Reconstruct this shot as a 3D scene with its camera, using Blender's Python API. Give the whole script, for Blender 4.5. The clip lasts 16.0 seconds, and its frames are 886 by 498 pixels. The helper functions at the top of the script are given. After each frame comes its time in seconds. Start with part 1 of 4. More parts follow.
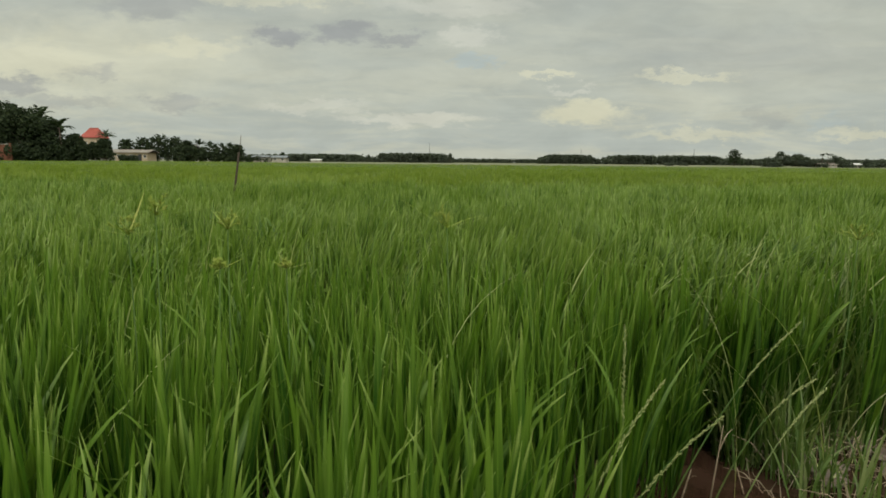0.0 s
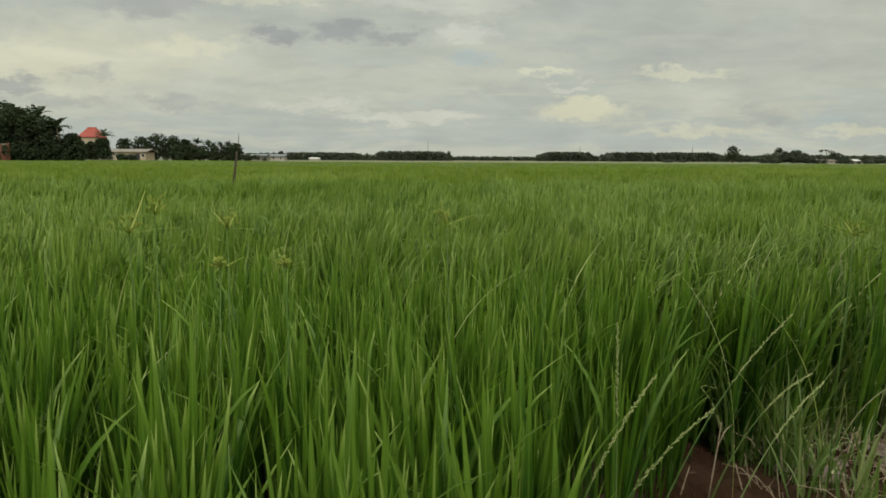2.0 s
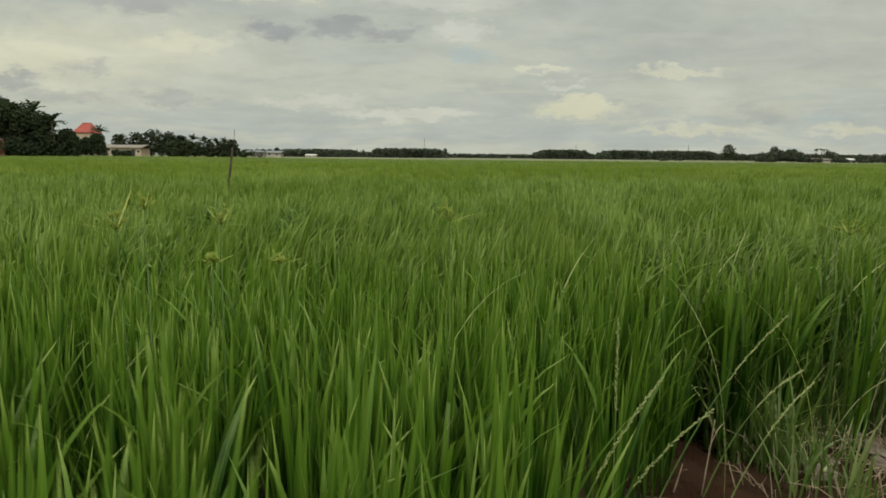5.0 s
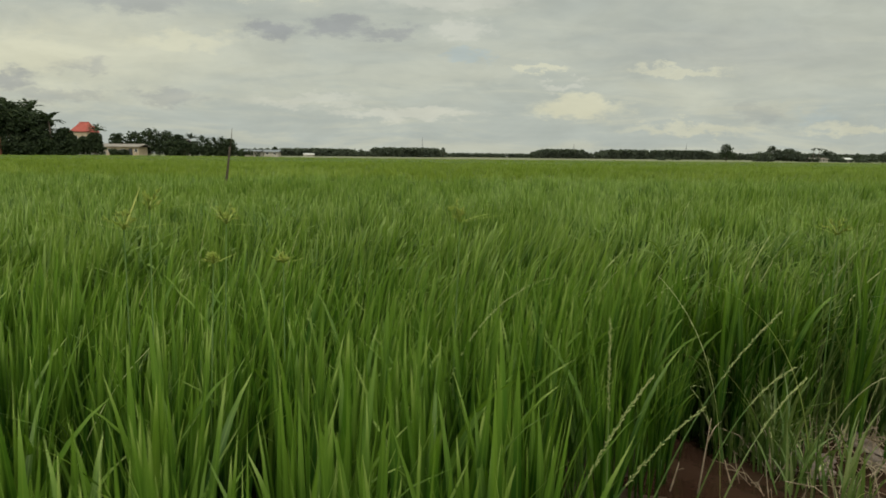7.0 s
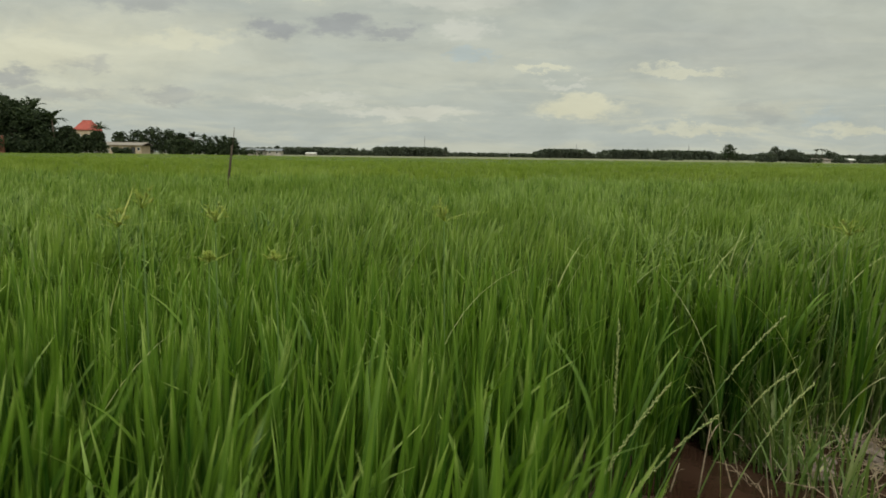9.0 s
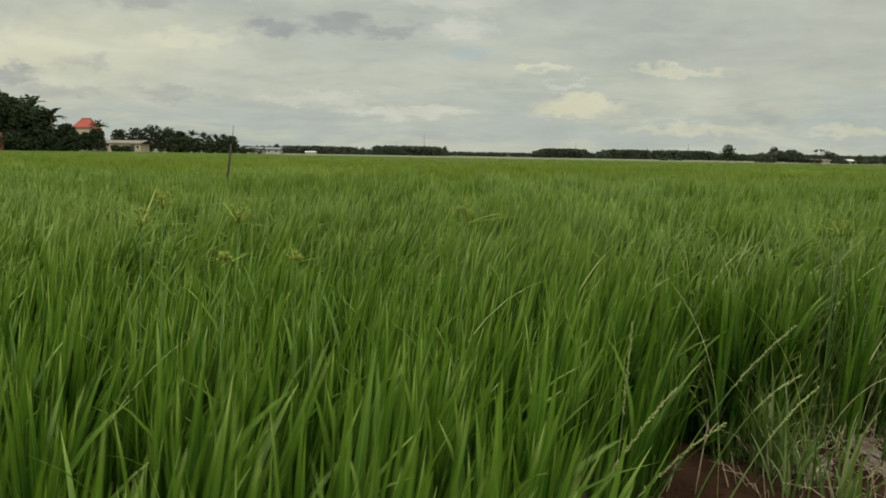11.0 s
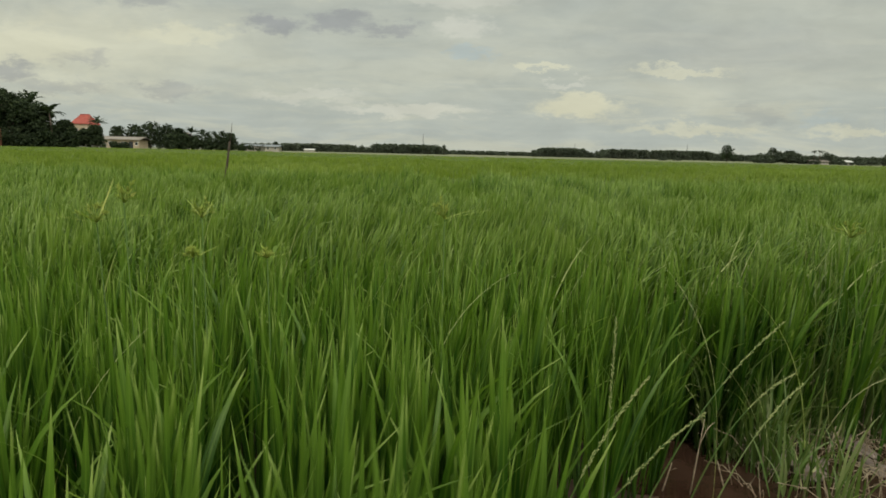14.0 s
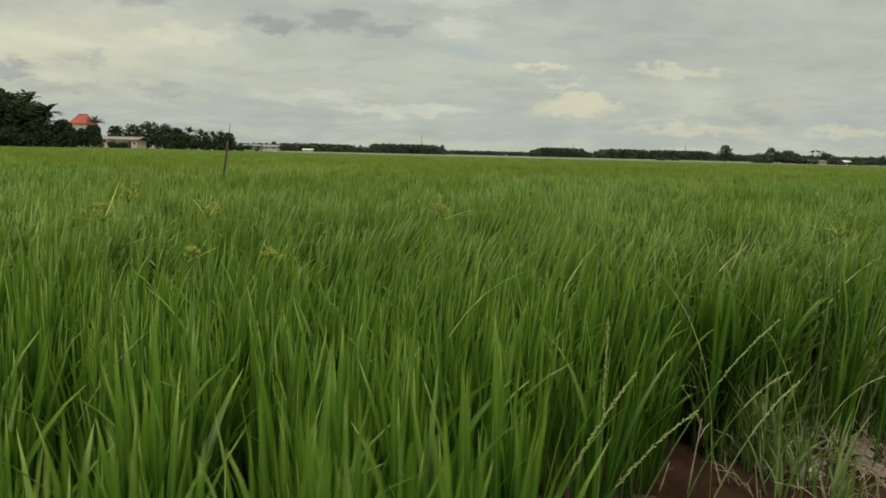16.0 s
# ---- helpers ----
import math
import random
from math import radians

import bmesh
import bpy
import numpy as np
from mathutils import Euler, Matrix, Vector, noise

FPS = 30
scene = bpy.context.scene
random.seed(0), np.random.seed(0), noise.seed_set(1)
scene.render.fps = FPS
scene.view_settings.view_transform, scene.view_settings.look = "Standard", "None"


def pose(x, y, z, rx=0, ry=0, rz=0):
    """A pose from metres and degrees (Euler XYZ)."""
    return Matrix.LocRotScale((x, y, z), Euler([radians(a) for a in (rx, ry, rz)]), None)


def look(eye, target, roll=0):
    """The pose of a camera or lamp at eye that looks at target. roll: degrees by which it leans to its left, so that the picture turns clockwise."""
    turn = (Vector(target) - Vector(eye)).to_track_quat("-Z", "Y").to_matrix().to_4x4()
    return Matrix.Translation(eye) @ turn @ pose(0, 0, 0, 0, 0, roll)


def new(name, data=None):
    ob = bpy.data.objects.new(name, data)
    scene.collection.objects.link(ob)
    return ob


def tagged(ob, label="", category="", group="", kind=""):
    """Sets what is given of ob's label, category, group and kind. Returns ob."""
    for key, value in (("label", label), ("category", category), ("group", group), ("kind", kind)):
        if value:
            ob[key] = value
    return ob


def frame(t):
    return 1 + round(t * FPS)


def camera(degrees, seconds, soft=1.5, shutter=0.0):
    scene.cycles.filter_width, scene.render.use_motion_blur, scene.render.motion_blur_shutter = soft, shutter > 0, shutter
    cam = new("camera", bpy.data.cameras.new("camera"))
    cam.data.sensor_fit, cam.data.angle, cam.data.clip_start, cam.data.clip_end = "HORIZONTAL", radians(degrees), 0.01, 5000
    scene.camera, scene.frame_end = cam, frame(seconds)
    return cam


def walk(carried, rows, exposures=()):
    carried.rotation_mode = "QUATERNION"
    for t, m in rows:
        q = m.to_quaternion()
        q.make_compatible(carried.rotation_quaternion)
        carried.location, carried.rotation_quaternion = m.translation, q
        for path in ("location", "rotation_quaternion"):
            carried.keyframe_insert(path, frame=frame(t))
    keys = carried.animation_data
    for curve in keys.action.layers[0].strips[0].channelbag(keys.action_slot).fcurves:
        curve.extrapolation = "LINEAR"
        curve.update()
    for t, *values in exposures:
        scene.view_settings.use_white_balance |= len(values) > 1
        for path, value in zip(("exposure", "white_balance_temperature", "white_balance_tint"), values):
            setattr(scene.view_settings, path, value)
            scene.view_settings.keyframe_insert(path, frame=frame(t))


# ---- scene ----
EYE_Z = 1.25

cam = camera(68, 16.0, soft=1.7, shutter=0.5)

# seconds, degrees to the right, degrees down, lean, step to the right
PATH = [
    (0.0, 0.00, 7.57, 0.55, 0.000), (0.5, 0.06, 7.59, 0.51, 0.001), (1.0, 0.11, 7.66, 0.48, 0.002),
    (1.5, 0.11, 7.74, 0.42, 0.003), (2.0, 0.09, 7.75, 0.29, 0.004), (2.5, -0.01, 7.74, 0.22, 0.005),
    (3.0, -0.02, 7.76, 0.17, 0.006), (3.5, 0.06, 7.79, 0.22, 0.007), (4.0, 0.21, 7.86, 0.36, 0.007),
    (6.5, 0.60, 8.05, 0.59, 0.012), (7.0, 0.62, 8.04, 0.58, 0.013), (7.5, 0.59, 8.04, 0.61, 0.014),
    (8.0, 0.56, 8.03, 0.61, 0.015), (8.5, 0.53, 8.05, 0.67, 0.016), (9.0, 0.45, 8.09, 0.77, 0.017),
    (11.5, 0.56, 8.16, 1.03, 0.022), (12.0, 0.57, 8.16, 1.07, 0.022), (12.5, 0.55, 8.20, 1.12, 0.023),
    (13.0, 0.55, 8.27, 1.23, 0.024), (13.5, 0.61, 8.29, 1.32, 0.025), (14.0, 0.67, 8.28, 1.36, 0.026),
    (14.5, 0.71, 8.28, 1.37, 0.027), (15.0, 0.76, 8.28, 1.38, 0.028), (15.5, 0.80, 8.30, 1.42, 0.029),
    (16.0, 0.80, 8.28, 1.36, 0.030),
]


def eye_pose(yaw, pitch, lean, step):
    a, b = radians(yaw), radians(pitch)
    eye = Vector((step, 0, EYE_Z))
    return look(eye, eye + Vector((math.sin(a) * math.cos(b), math.cos(a) * math.cos(b), -math.sin(b))), lean)


# ---- light ----
sun = new("sun", bpy.data.lights.new("sun", "SUN"))
sun.data.energy, sun.data.angle, sun.data.color = 1.35, radians(20), (1.0, 0.94, 0.84)
SUN_EL, SUN_AZ = 42, 164          # degrees up, degrees clockwise from straight ahead
sun.matrix_world = look((0, 0, 40), Vector((0, 0, 40)) - Vector((
    math.sin(radians(SUN_AZ)) * math.cos(radians(SUN_EL)), math.cos(radians(SUN_AZ)) * math.cos(radians(SUN_EL)),
    math.sin(radians(SUN_EL)))))


class Nodes:
    """A short hand for node trees."""

    def __init__(self, tree):
        self.tree = tree

    def add(self, kind):
        return self.tree.nodes.new(kind)

    def join(self, a, b):
        self.tree.links.new(a, b)

    def put(self, socket, value):
        if isinstance(value, bpy.types.NodeSocket):
            self.join(value, socket)
        else:
            socket.default_value = value

    def math(self, op, a, b=0.0, c=0.0, clamp=False):
        n = self.add("ShaderNodeMath")
        n.operation, n.use_clamp = op, clamp
        for i, v in enumerate((a, b, c)):
            self.put(n.inputs[i], v)
        return n.outputs[0]

    def noise(self, vector, scale, detail=4.0, rough=0.55, distort=0.0):
        n = self.add("ShaderNodeTexNoise")
        if vector is not None:
            self.join(vector, n.inputs["Vector"])
        n.inputs["Scale"].default_value, n.inputs["Detail"].default_value = scale, detail
        n.inputs["Roughness"].default_value, n.inputs["Distortion"].default_value = rough, distort
        return n.outputs["Fac"]

    def smooth(self, x, lo, hi, a=0.0, b=1.0):
        n = self.add("ShaderNodeMapRange")
        n.interpolation_type = "SMOOTHSTEP"
        self.put(n.inputs["Value"], x)
        for k, v in (("From Min", lo), ("From Max", hi), ("To Min", a), ("To Max", b)):
            n.inputs[k].default_value = v
        return n.outputs["Result"]

    def vec(self, x, y, z=0.0):
        n = self.add("ShaderNodeCombineXYZ")
        for i, v in enumerate((x, y, z)):
            self.put(n.inputs[i], v)
        return n.outputs[0]

    def mix(self, fac, a, b, blend="MIX"):
        n = self.add("ShaderNodeMix")
        n.data_type, n.blend_type = "RGBA", blend
        self.put(n.inputs["Factor"], fac)
        for k, v in ((6, a), (7, b)):
            self.put(n.inputs[k], (*v, 1) if isinstance(v, tuple) else v)
        return n.outputs[2]


def build_sky():
    world = bpy.data.worlds.new("sky")
    scene.world = world
    world.use_nodes = True
    world.node_tree.nodes.clear()
    k = Nodes(world.node_tree)
    d = k.add("ShaderNodeTexCoord").outputs["Generated"]
    s = k.add("ShaderNodeSeparateXYZ")
    k.join(d, s.inputs[0])
    x, y, z = s.outputs
    clear = k.add("ShaderNodeTexSky")
    clear.sky_type, clear.sun_disc = "NISHITA", False
    clear.sun_elevation, clear.sun_rotation = radians(SUN_EL), radians(SUN_AZ)
    clear.air_density, clear.dust_density = 1.0, 3.0
    dim = k.mix(1.0, clear.outputs[0], (0.08, 0.08, 0.08), "MULTIPLY")
    # a cloud deck seen in perspective
    up = k.math("ADD", k.math("ABSOLUTE", z), 0.10)
    deck = k.vec(k.math("DIVIDE", x, up), k.math("DIVIDE", y, up))
    big = k.noise(deck, 0.7, 4, 0.5, 0.3)
    fine = k.noise(deck, 2.6, 4, 0.5, 0.2)
    cover = k.math("ADD", k.math("MULTIPLY", big, 0.65), k.math("MULTIPLY", fine, 0.35))
    shade = k.smooth(cover, 0.28, 0.74)
    grey = k.mix(shade, (0.435, 0.465, 0.405), (0.575, 0.59, 0.48))
    # cooler haze along the horizon
    low = k.smooth(z, 0.0, 0.13)
    col = k.mix(k.math("MULTIPLY", k.math("SUBTRACT", 1.0, low), 0.72), grey, (0.47, 0.522, 0.488))
    # single clouds and breaks: across, up, half width, half height, amount, colour
    front = k.math("MAXIMUM", y, 0.05)
    u, v = k.math("DIVIDE", x, front), k.math("DIVIDE", z, front)
    ragged = k.vec(k.math("MULTIPLY", u, 7.0), k.math("MULTIPLY", v, 16.0))
    wob_a = k.math("SUBTRACT", k.noise(ragged, 2.6, 8, 0.68), 0.5)
    wob_b = k.math("SUBTRACT", k.noise(k.vec(k.math("MULTIPLY", u, 6.0), k.math("MULTIPLY", v, 14.0), 7.3), 3.4, 8, 0.68), 0.5)
    # long thin bands of lit cloud, closer together towards the horizon
    sheet = k.noise(k.vec(k.math("MULTIPLY", u, 4.2), k.math("MULTIPLY", v, 30.0), 11.0), 1.0, 7, 0.62, 0.6)
    wide = k.noise(k.vec(k.math("MULTIPLY", u, 2.0), k.math("MULTIPLY", v, 8.0), 3.0), 1.0, 4, 0.55, 0.3)
    lit = k.math("MULTIPLY", k.smooth(k.math("ADD", k.math("MULTIPLY", sheet, 0.7), k.math("MULTIPLY", wide, 0.3)), 0.47, 0.60), k.smooth(v, 0.17, 0.06, 0.25, 0.62))
    col = k.mix(lit, col, (0.625, 0.63, 0.495))
    u2, v2 = k.math("ADD", u, k.math("MULTIPLY", wob_a, 0.15)), k.math("ADD", v, k.math("MULTIPLY", wob_b, 0.075))
    dark, pale, warm, blue = (0.355, 0.362, 0.345), (0.68, 0.68, 0.57), (0.715, 0.70, 0.51), (0.43, 0.53, 0.55)
    for cu, cv, a, b, amount, c in (
            (-0.560, 0.145, 0.260, 0.060, 0.65, warm), (-0.251, 0.183, 0.038, 0.018, 0.85, dark), (-0.150, 0.188, 0.042, 0.020, 0.80, dark),
            (-0.078, 0.177, 0.045, 0.013, 0.70, dark), (-0.645, 0.106, 0.050, 0.016, 0.70, dark),
            (-0.534, 0.127, 0.050, 0.014, 0.55, dark), (-0.402, 0.084, 0.050, 0.015, 0.50, dark),
            (-0.430, 0.225, 0.090, 0.022, 0.50, dark), (-0.560, 0.086, 0.070, 0.010, 0.40, dark),
            (0.440, 0.160, 0.200, 0.040, 0.22, dark), (0.480, 0.070, 0.030, 0.010, 0.25, dark),
            (0.560, 0.067, 0.050, 0.012, 0.30, blue),
            (0.030, 0.182, 0.036, 0.020, 0.60, pale), (0.206, 0.074, 0.075, 0.018, 0.95, warm),
            (0.040, 0.142, 0.032, 0.010, 0.45, blue), (-0.610, 0.141, 0.110, 0.026, 0.80, warm),
            (-0.382, 0.163, 0.085, 0.014, 0.80, warm), (0.153, 0.133, 0.045, 0.007, 0.75, warm),
            (0.363, 0.127, 0.075, 0.008, 0.65, warm), (-0.050, 0.064, 0.130, 0.010, 0.70, pale),
            (-0.238, 0.235, 0.120, 0.012, 0.60, warm), (0.385, 0.043, 0.110, 0.010, 0.60, warm),
            (0.631, 0.046, 0.080, 0.010, 0.60, warm), (0.190, 0.106, 0.030, 0.006, 0.60, pale),
            (0.020, 0.228, 0.120, 0.016, 0.50, pale), (-0.200, 0.082, 0.100, 0.008, 0.50, pale)):
        du = k.math("DIVIDE", k.math("SUBTRACT", u2, cu), a)
        dv = k.math("DIVIDE", k.math("SUBTRACT", v2, cv), b)
        r = k.math("SQRT", k.math("ADD", k.math("MULTIPLY", du, du), k.math("MULTIPLY", dv, dv)))
        inner, outer = (0.45, 1.30) if b < 0.03 else (0.25, 1.5)
        col = k.mix(k.smooth(r, inner, outer, amount, 0.0), col, c)
    ahead = k.smooth(y, 0.02, 0.25)
    col = k.mix(ahead, grey, col)
    # billows inside the clouds
    puff = k.noise(k.vec(k.math("MULTIPLY", u, 9.0), k.math("MULTIPLY", v, 24.0), 2.0), 1.0, 7, 0.6, 0.5)
    swell = k.smooth(puff, 0.30, 0.70, 0.935, 1.05)
    col = k.mix(ahead, col, k.mix(1.0, col, k.vec(swell, swell, swell), "MULTIPLY"))
    # an overcast sky is brightest overhead
    lift = k.smooth(z, 0.25, 0.95, 1.0, ZENITH)
    col = k.mix(1.0, col, k.vec(lift, lift, lift), "MULTIPLY")
    # a thin share of clear sky
    col = k.mix(0.12, col, dim)
    bg = k.add("ShaderNodeBackground")
    k.join(col, bg.inputs["Color"])
    bg.inputs["Strength"].default_value = 1.0
    k.join(bg.outputs[0], k.add("ShaderNodeOutputWorld").inputs[0])


ZENITH = 2.35
build_sky()


# ---- materials ----
def material(name):
    m = bpy.data.materials.new(name)
    m.use_nodes = True
    m.node_tree.nodes.clear()
    return m, Nodes(m.node_tree)


def surface(name, a, b, scale=4.0, rough=0.8, bump=0.0, bump_scale=30.0, third=None, metallic=0.0, spec=0.5):
    """Two or three colours mixed at two scales, with fine relief."""
    m, k = material(name)
    c = k.add("ShaderNodeTexCoord").outputs["Object"]
    n1, n2 = k.noise(c, scale, 5), k.noise(c, scale * 7.3, 4)
    col = k.mix(k.smooth(k.math("ADD", k.math("MULTIPLY", n1, 0.6), k.math("MULTIPLY", n2, 0.4)), 0.35, 0.65), a, b)
    if third:
        col = k.mix(k.smooth(k.noise(c, scale * 0.37, 3), 0.52, 0.68, 0.0, 0.8), col, third)
    p = k.add("ShaderNodeBsdfPrincipled")
    k.join(col, p.inputs["Base Color"])
    k.put(p.inputs["Roughness"], k.smooth(n2, 0.3, 0.7, rough - 0.08, min(rough + 0.08, 1.0)))
    p.inputs["Metallic"].default_value, p.inputs["Specular IOR Level"].default_value = metallic, spec
    if bump:
        bn = k.add("ShaderNodeBump")
        bn.inputs["Strength"].default_value, bn.inputs["Distance"].default_value = bump, 0.02
        k.join(k.noise(c, bump_scale, 5), bn.inputs["Height"])
        k.join(bn.outputs[0], p.inputs["Normal"])
    k.join(p.outputs[0], k.add("ShaderNodeOutputMaterial").inputs[0])
    return m


def foliage(name, a, b, c, rough=0.5, through_light=0.35, streak=True, gloss=0.4, tips=None, broad=None, clump=None):
    """Leaves: colour by leaf and along the leaf, a share of the light goes through."""
    m, k = material(name)
    isle = k.add("ShaderNodeNewGeometry").outputs["Random Per Island"]
    per = k.add("ShaderNodeObjectInfo").outputs["Random"]
    t = k.add("ShaderNodeTexCoord").outputs["Object"]
    mixed = k.math("FRACT", k.math("ADD", isle, per))
    col = k.mix(k.smooth(mixed, 0.0, 0.8), a, b)
    col = k.mix(k.smooth(mixed, 0.80, 1.0), col, c)
    if streak:
        col = k.mix(k.smooth(k.noise(t, 9.0, 4), 0.42, 0.72, 0.0, 0.45), col, c)
    if broad:
        place = k.add("ShaderNodeNewGeometry").outputs["Position"]
        col = k.mix(k.smooth(k.noise(place, 0.35, 3), 0.42, 0.68, 0.0, 0.45), col, broad)
        col = k.mix(k.smooth(k.noise(place, 1.7, 3), 0.48, 0.68, 0.0, 0.5), col, a)
    if clump:
        spot = k.add("ShaderNodeNewGeometry").outputs["Position"]
        flat = k.add("ShaderNodeMapping")
        flat.inputs["Scale"].default_value = (1.0, 1.0, 0.25)
        k.join(spot, flat.inputs["Vector"])
        col = k.mix(k.smooth(k.noise(flat.outputs[0], 4.2, 3), 0.43, 0.60, 0.0, 0.78), col, clump)
    if tips:
        at = k.add("ShaderNodeAttribute")
        at.attribute_name = "along"
        col = k.mix(k.smooth(at.outputs["Fac"], 0.55, 1.0, 0.0, 0.75), col, c)
        rib = k.add("ShaderNodeAttribute")
        rib.attribute_name = "across"
        col = k.mix(k.smooth(rib.outputs["Fac"], 0.72, 0.95, 0.0, 0.45), col, c)
        dry = k.smooth(k.math("FRACT", k.math("MULTIPLY", mixed, 7.13)), 0.35, 0.75)
        col = k.mix(k.math("MULTIPLY", k.smooth(at.outputs["Fac"], 0.84, 1.0, 0.0, 0.8), dry), col, tips)
    p = k.add("ShaderNodeBsdfPrincipled")
    k.join(col, p.inputs["Base Color"])
    p.inputs["Roughness"].default_value, p.inputs["Specular IOR Level"].default_value = rough, gloss
    tr = k.add("ShaderNodeBsdfTranslucent")
    k.join(k.mix(1.0, col, (1.15, 1.25, 0.6), "MULTIPLY"), tr.inputs["Color"])
    mx = k.add("ShaderNodeMixShader")
    mx.inputs[0].default_value = through_light
    k.join(p.outputs[0], mx.inputs[1])
    k.join(tr.outputs[0], mx.inputs[2])
    k.join(mx.outputs[0], k.add("ShaderNodeOutputMaterial").inputs[0])
    return m


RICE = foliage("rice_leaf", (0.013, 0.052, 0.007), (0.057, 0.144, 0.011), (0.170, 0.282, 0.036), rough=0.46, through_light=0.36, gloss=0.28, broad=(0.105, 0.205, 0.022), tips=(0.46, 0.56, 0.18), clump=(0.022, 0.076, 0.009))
# the same leaf, lightened for the middle distance: sky sheen put into the colour
RICE_MID_LIT = foliage("rice_leaf_mid_lit", (0.036, 0.094, 0.012), (0.120, 0.222, 0.026), (0.240, 0.345, 0.070), rough=0.48, through_light=0.32, gloss=0.26, broad=(0.160, 0.248, 0.032), tips=(0.48, 0.56, 0.22), clump=(0.040, 0.100, 0.013))
# the same leaf again, yellower and paler far off: haze and sheen as colour
RICE_HAZED = foliage("rice_leaf_far_hazed", (0.082, 0.150, 0.017), (0.168, 0.250, 0.029), (0.25, 0.325, 0.055), rough=0.48, through_light=0.34, gloss=0.26, broad=(0.22, 0.268, 0.045), tips=(0.36, 0.44, 0.15))
WILD = foliage("wild_grass", (0.068, 0.140, 0.030), (0.125, 0.210, 0.048), (0.215, 0.262, 0.095), rough=0.45, gloss=0.4, tips=(0.42, 0.40, 0.22))
PALE = foliage("pale_leaf", (0.46, 0.52, 0.20), (0.55, 0.58, 0.28), (0.62, 0.61, 0.36), through_light=0.25)
SEDGE = foliage("sedge_head", (0.24, 0.33, 0.045), (0.34, 0.42, 0.07), (0.45, 0.46, 0.12), through_light=0.3)
STEM = foliage("sedge_stem", (0.07, 0.14, 0.022), (0.09, 0.17, 0.03), (0.12, 0.19, 0.04), through_light=0.1)
STRAW = surface("dry_straw", (0.22, 0.165, 0.10), (0.40, 0.33, 0.23), 20, 0.8, third=(0.12, 0.085, 0.05))
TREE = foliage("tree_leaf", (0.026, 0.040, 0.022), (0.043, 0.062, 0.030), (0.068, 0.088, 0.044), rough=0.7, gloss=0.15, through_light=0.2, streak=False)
# tree leaves greyed and lightened, the haze of distance painted in
TREE_HAZED = foliage("hazed_tree_leaf", (0.066, 0.084, 0.064), (0.092, 0.110, 0.080), (0.115, 0.132, 0.095), rough=0.7, gloss=0.15, through_light=0.2, streak=False)
BARK = surface("bark", (0.08, 0.06, 0.045), (0.14, 0.11, 0.085), 3, 0.9, 0.4)
BAMBOO = surface("weathered_bamboo", (0.045, 0.032, 0.020), (0.080, 0.058, 0.038), 6, 0.75, 0.2)
RED_ROOF = surface("red_roof", (0.32, 0.060, 0.045), (0.42, 0.095, 0.07), 1.0, 0.75, third=(0.26, 0.06, 0.05))
BLUE_ROOF = surface("bluish_roof", (0.16, 0.18, 0.20), (0.24, 0.26, 0.28), 0.8, 0.6)
GREY_ROOF = surface("zinc_roof", (0.20, 0.17, 0.145), (0.31, 0.275, 0.24), 0.8, 0.6, third=(0.19, 0.13, 0.10))
PLASTER = surface("plaster", (0.34, 0.31, 0.27), (0.46, 0.43, 0.37), 0.9, 0.85, third=(0.38, 0.34, 0.28))
CREAM = surface("cream_wall", (0.40, 0.32, 0.23), (0.50, 0.41, 0.30), 0.9, 0.85, third=(0.45, 0.36, 0.26))
CONCRETE = surface("concrete", (0.30, 0.29, 0.27), (0.40, 0.39, 0.36), 1.2, 0.9, 0.2)
BRICK = surface("brick", (0.17, 0.065, 0.042), (0.24, 0.098, 0.06), 2.0, 0.9, 0.3)
WINDOW = surface("window_pane", (0.03, 0.035, 0.04), (0.05, 0.055, 0.06), 1.0, 0.2)
STEEL = surface("galvanised_steel", (0.26, 0.27, 0.28), (0.34, 0.35, 0.36), 1.0, 0.6, metallic=0.6)
WHITE = surface("white_paint", (0.66, 0.66, 0.63), (0.75, 0.75, 0.72), 2.0, 0.7)


PALE_SPOT = surface("pale_spot", (0.20, 0.155, 0.135), (0.34, 0.275, 0.24), 24, 0.40, 0.4, 60, third=(0.14, 0.10, 0.08))


def mud_material():
    m, k = material("wet_mud")
    c = k.add("ShaderNodeTexCoord").outputs["Object"]
    n1, n2, n3 = k.noise(c, 2.2, 5), k.noise(c, 14.0, 6), k.noise(c, 60.0, 4)
    col = k.mix(k.smooth(n2, 0.35, 0.65), (0.040, 0.022, 0.013), (0.070, 0.041, 0.025))
    col = k.mix(k.smooth(n1, 0.50, 0.68, 0.0, 0.6), col, (0.095, 0.066, 0.048))
    p = k.add("ShaderNodeBsdfPrincipled")
    k.join(col, p.inputs["Base Color"])
    k.put(p.inputs["Roughness"], k.smooth(n1, 0.40, 0.62, 0.70, 0.95))
    bn = k.add("ShaderNodeBump")
    bn.inputs["Strength"].default_value, bn.inputs["Distance"].default_value = 0.6, 0.015
    k.join(k.math("ADD", n2, k.math("MULTIPLY", n3, 0.4)), bn.inputs["Height"])
    k.join(bn.outputs[0], p.inputs["Normal"])
    k.join(p.outputs[0], k.add("ShaderNodeOutputMaterial").inputs[0])
    return m


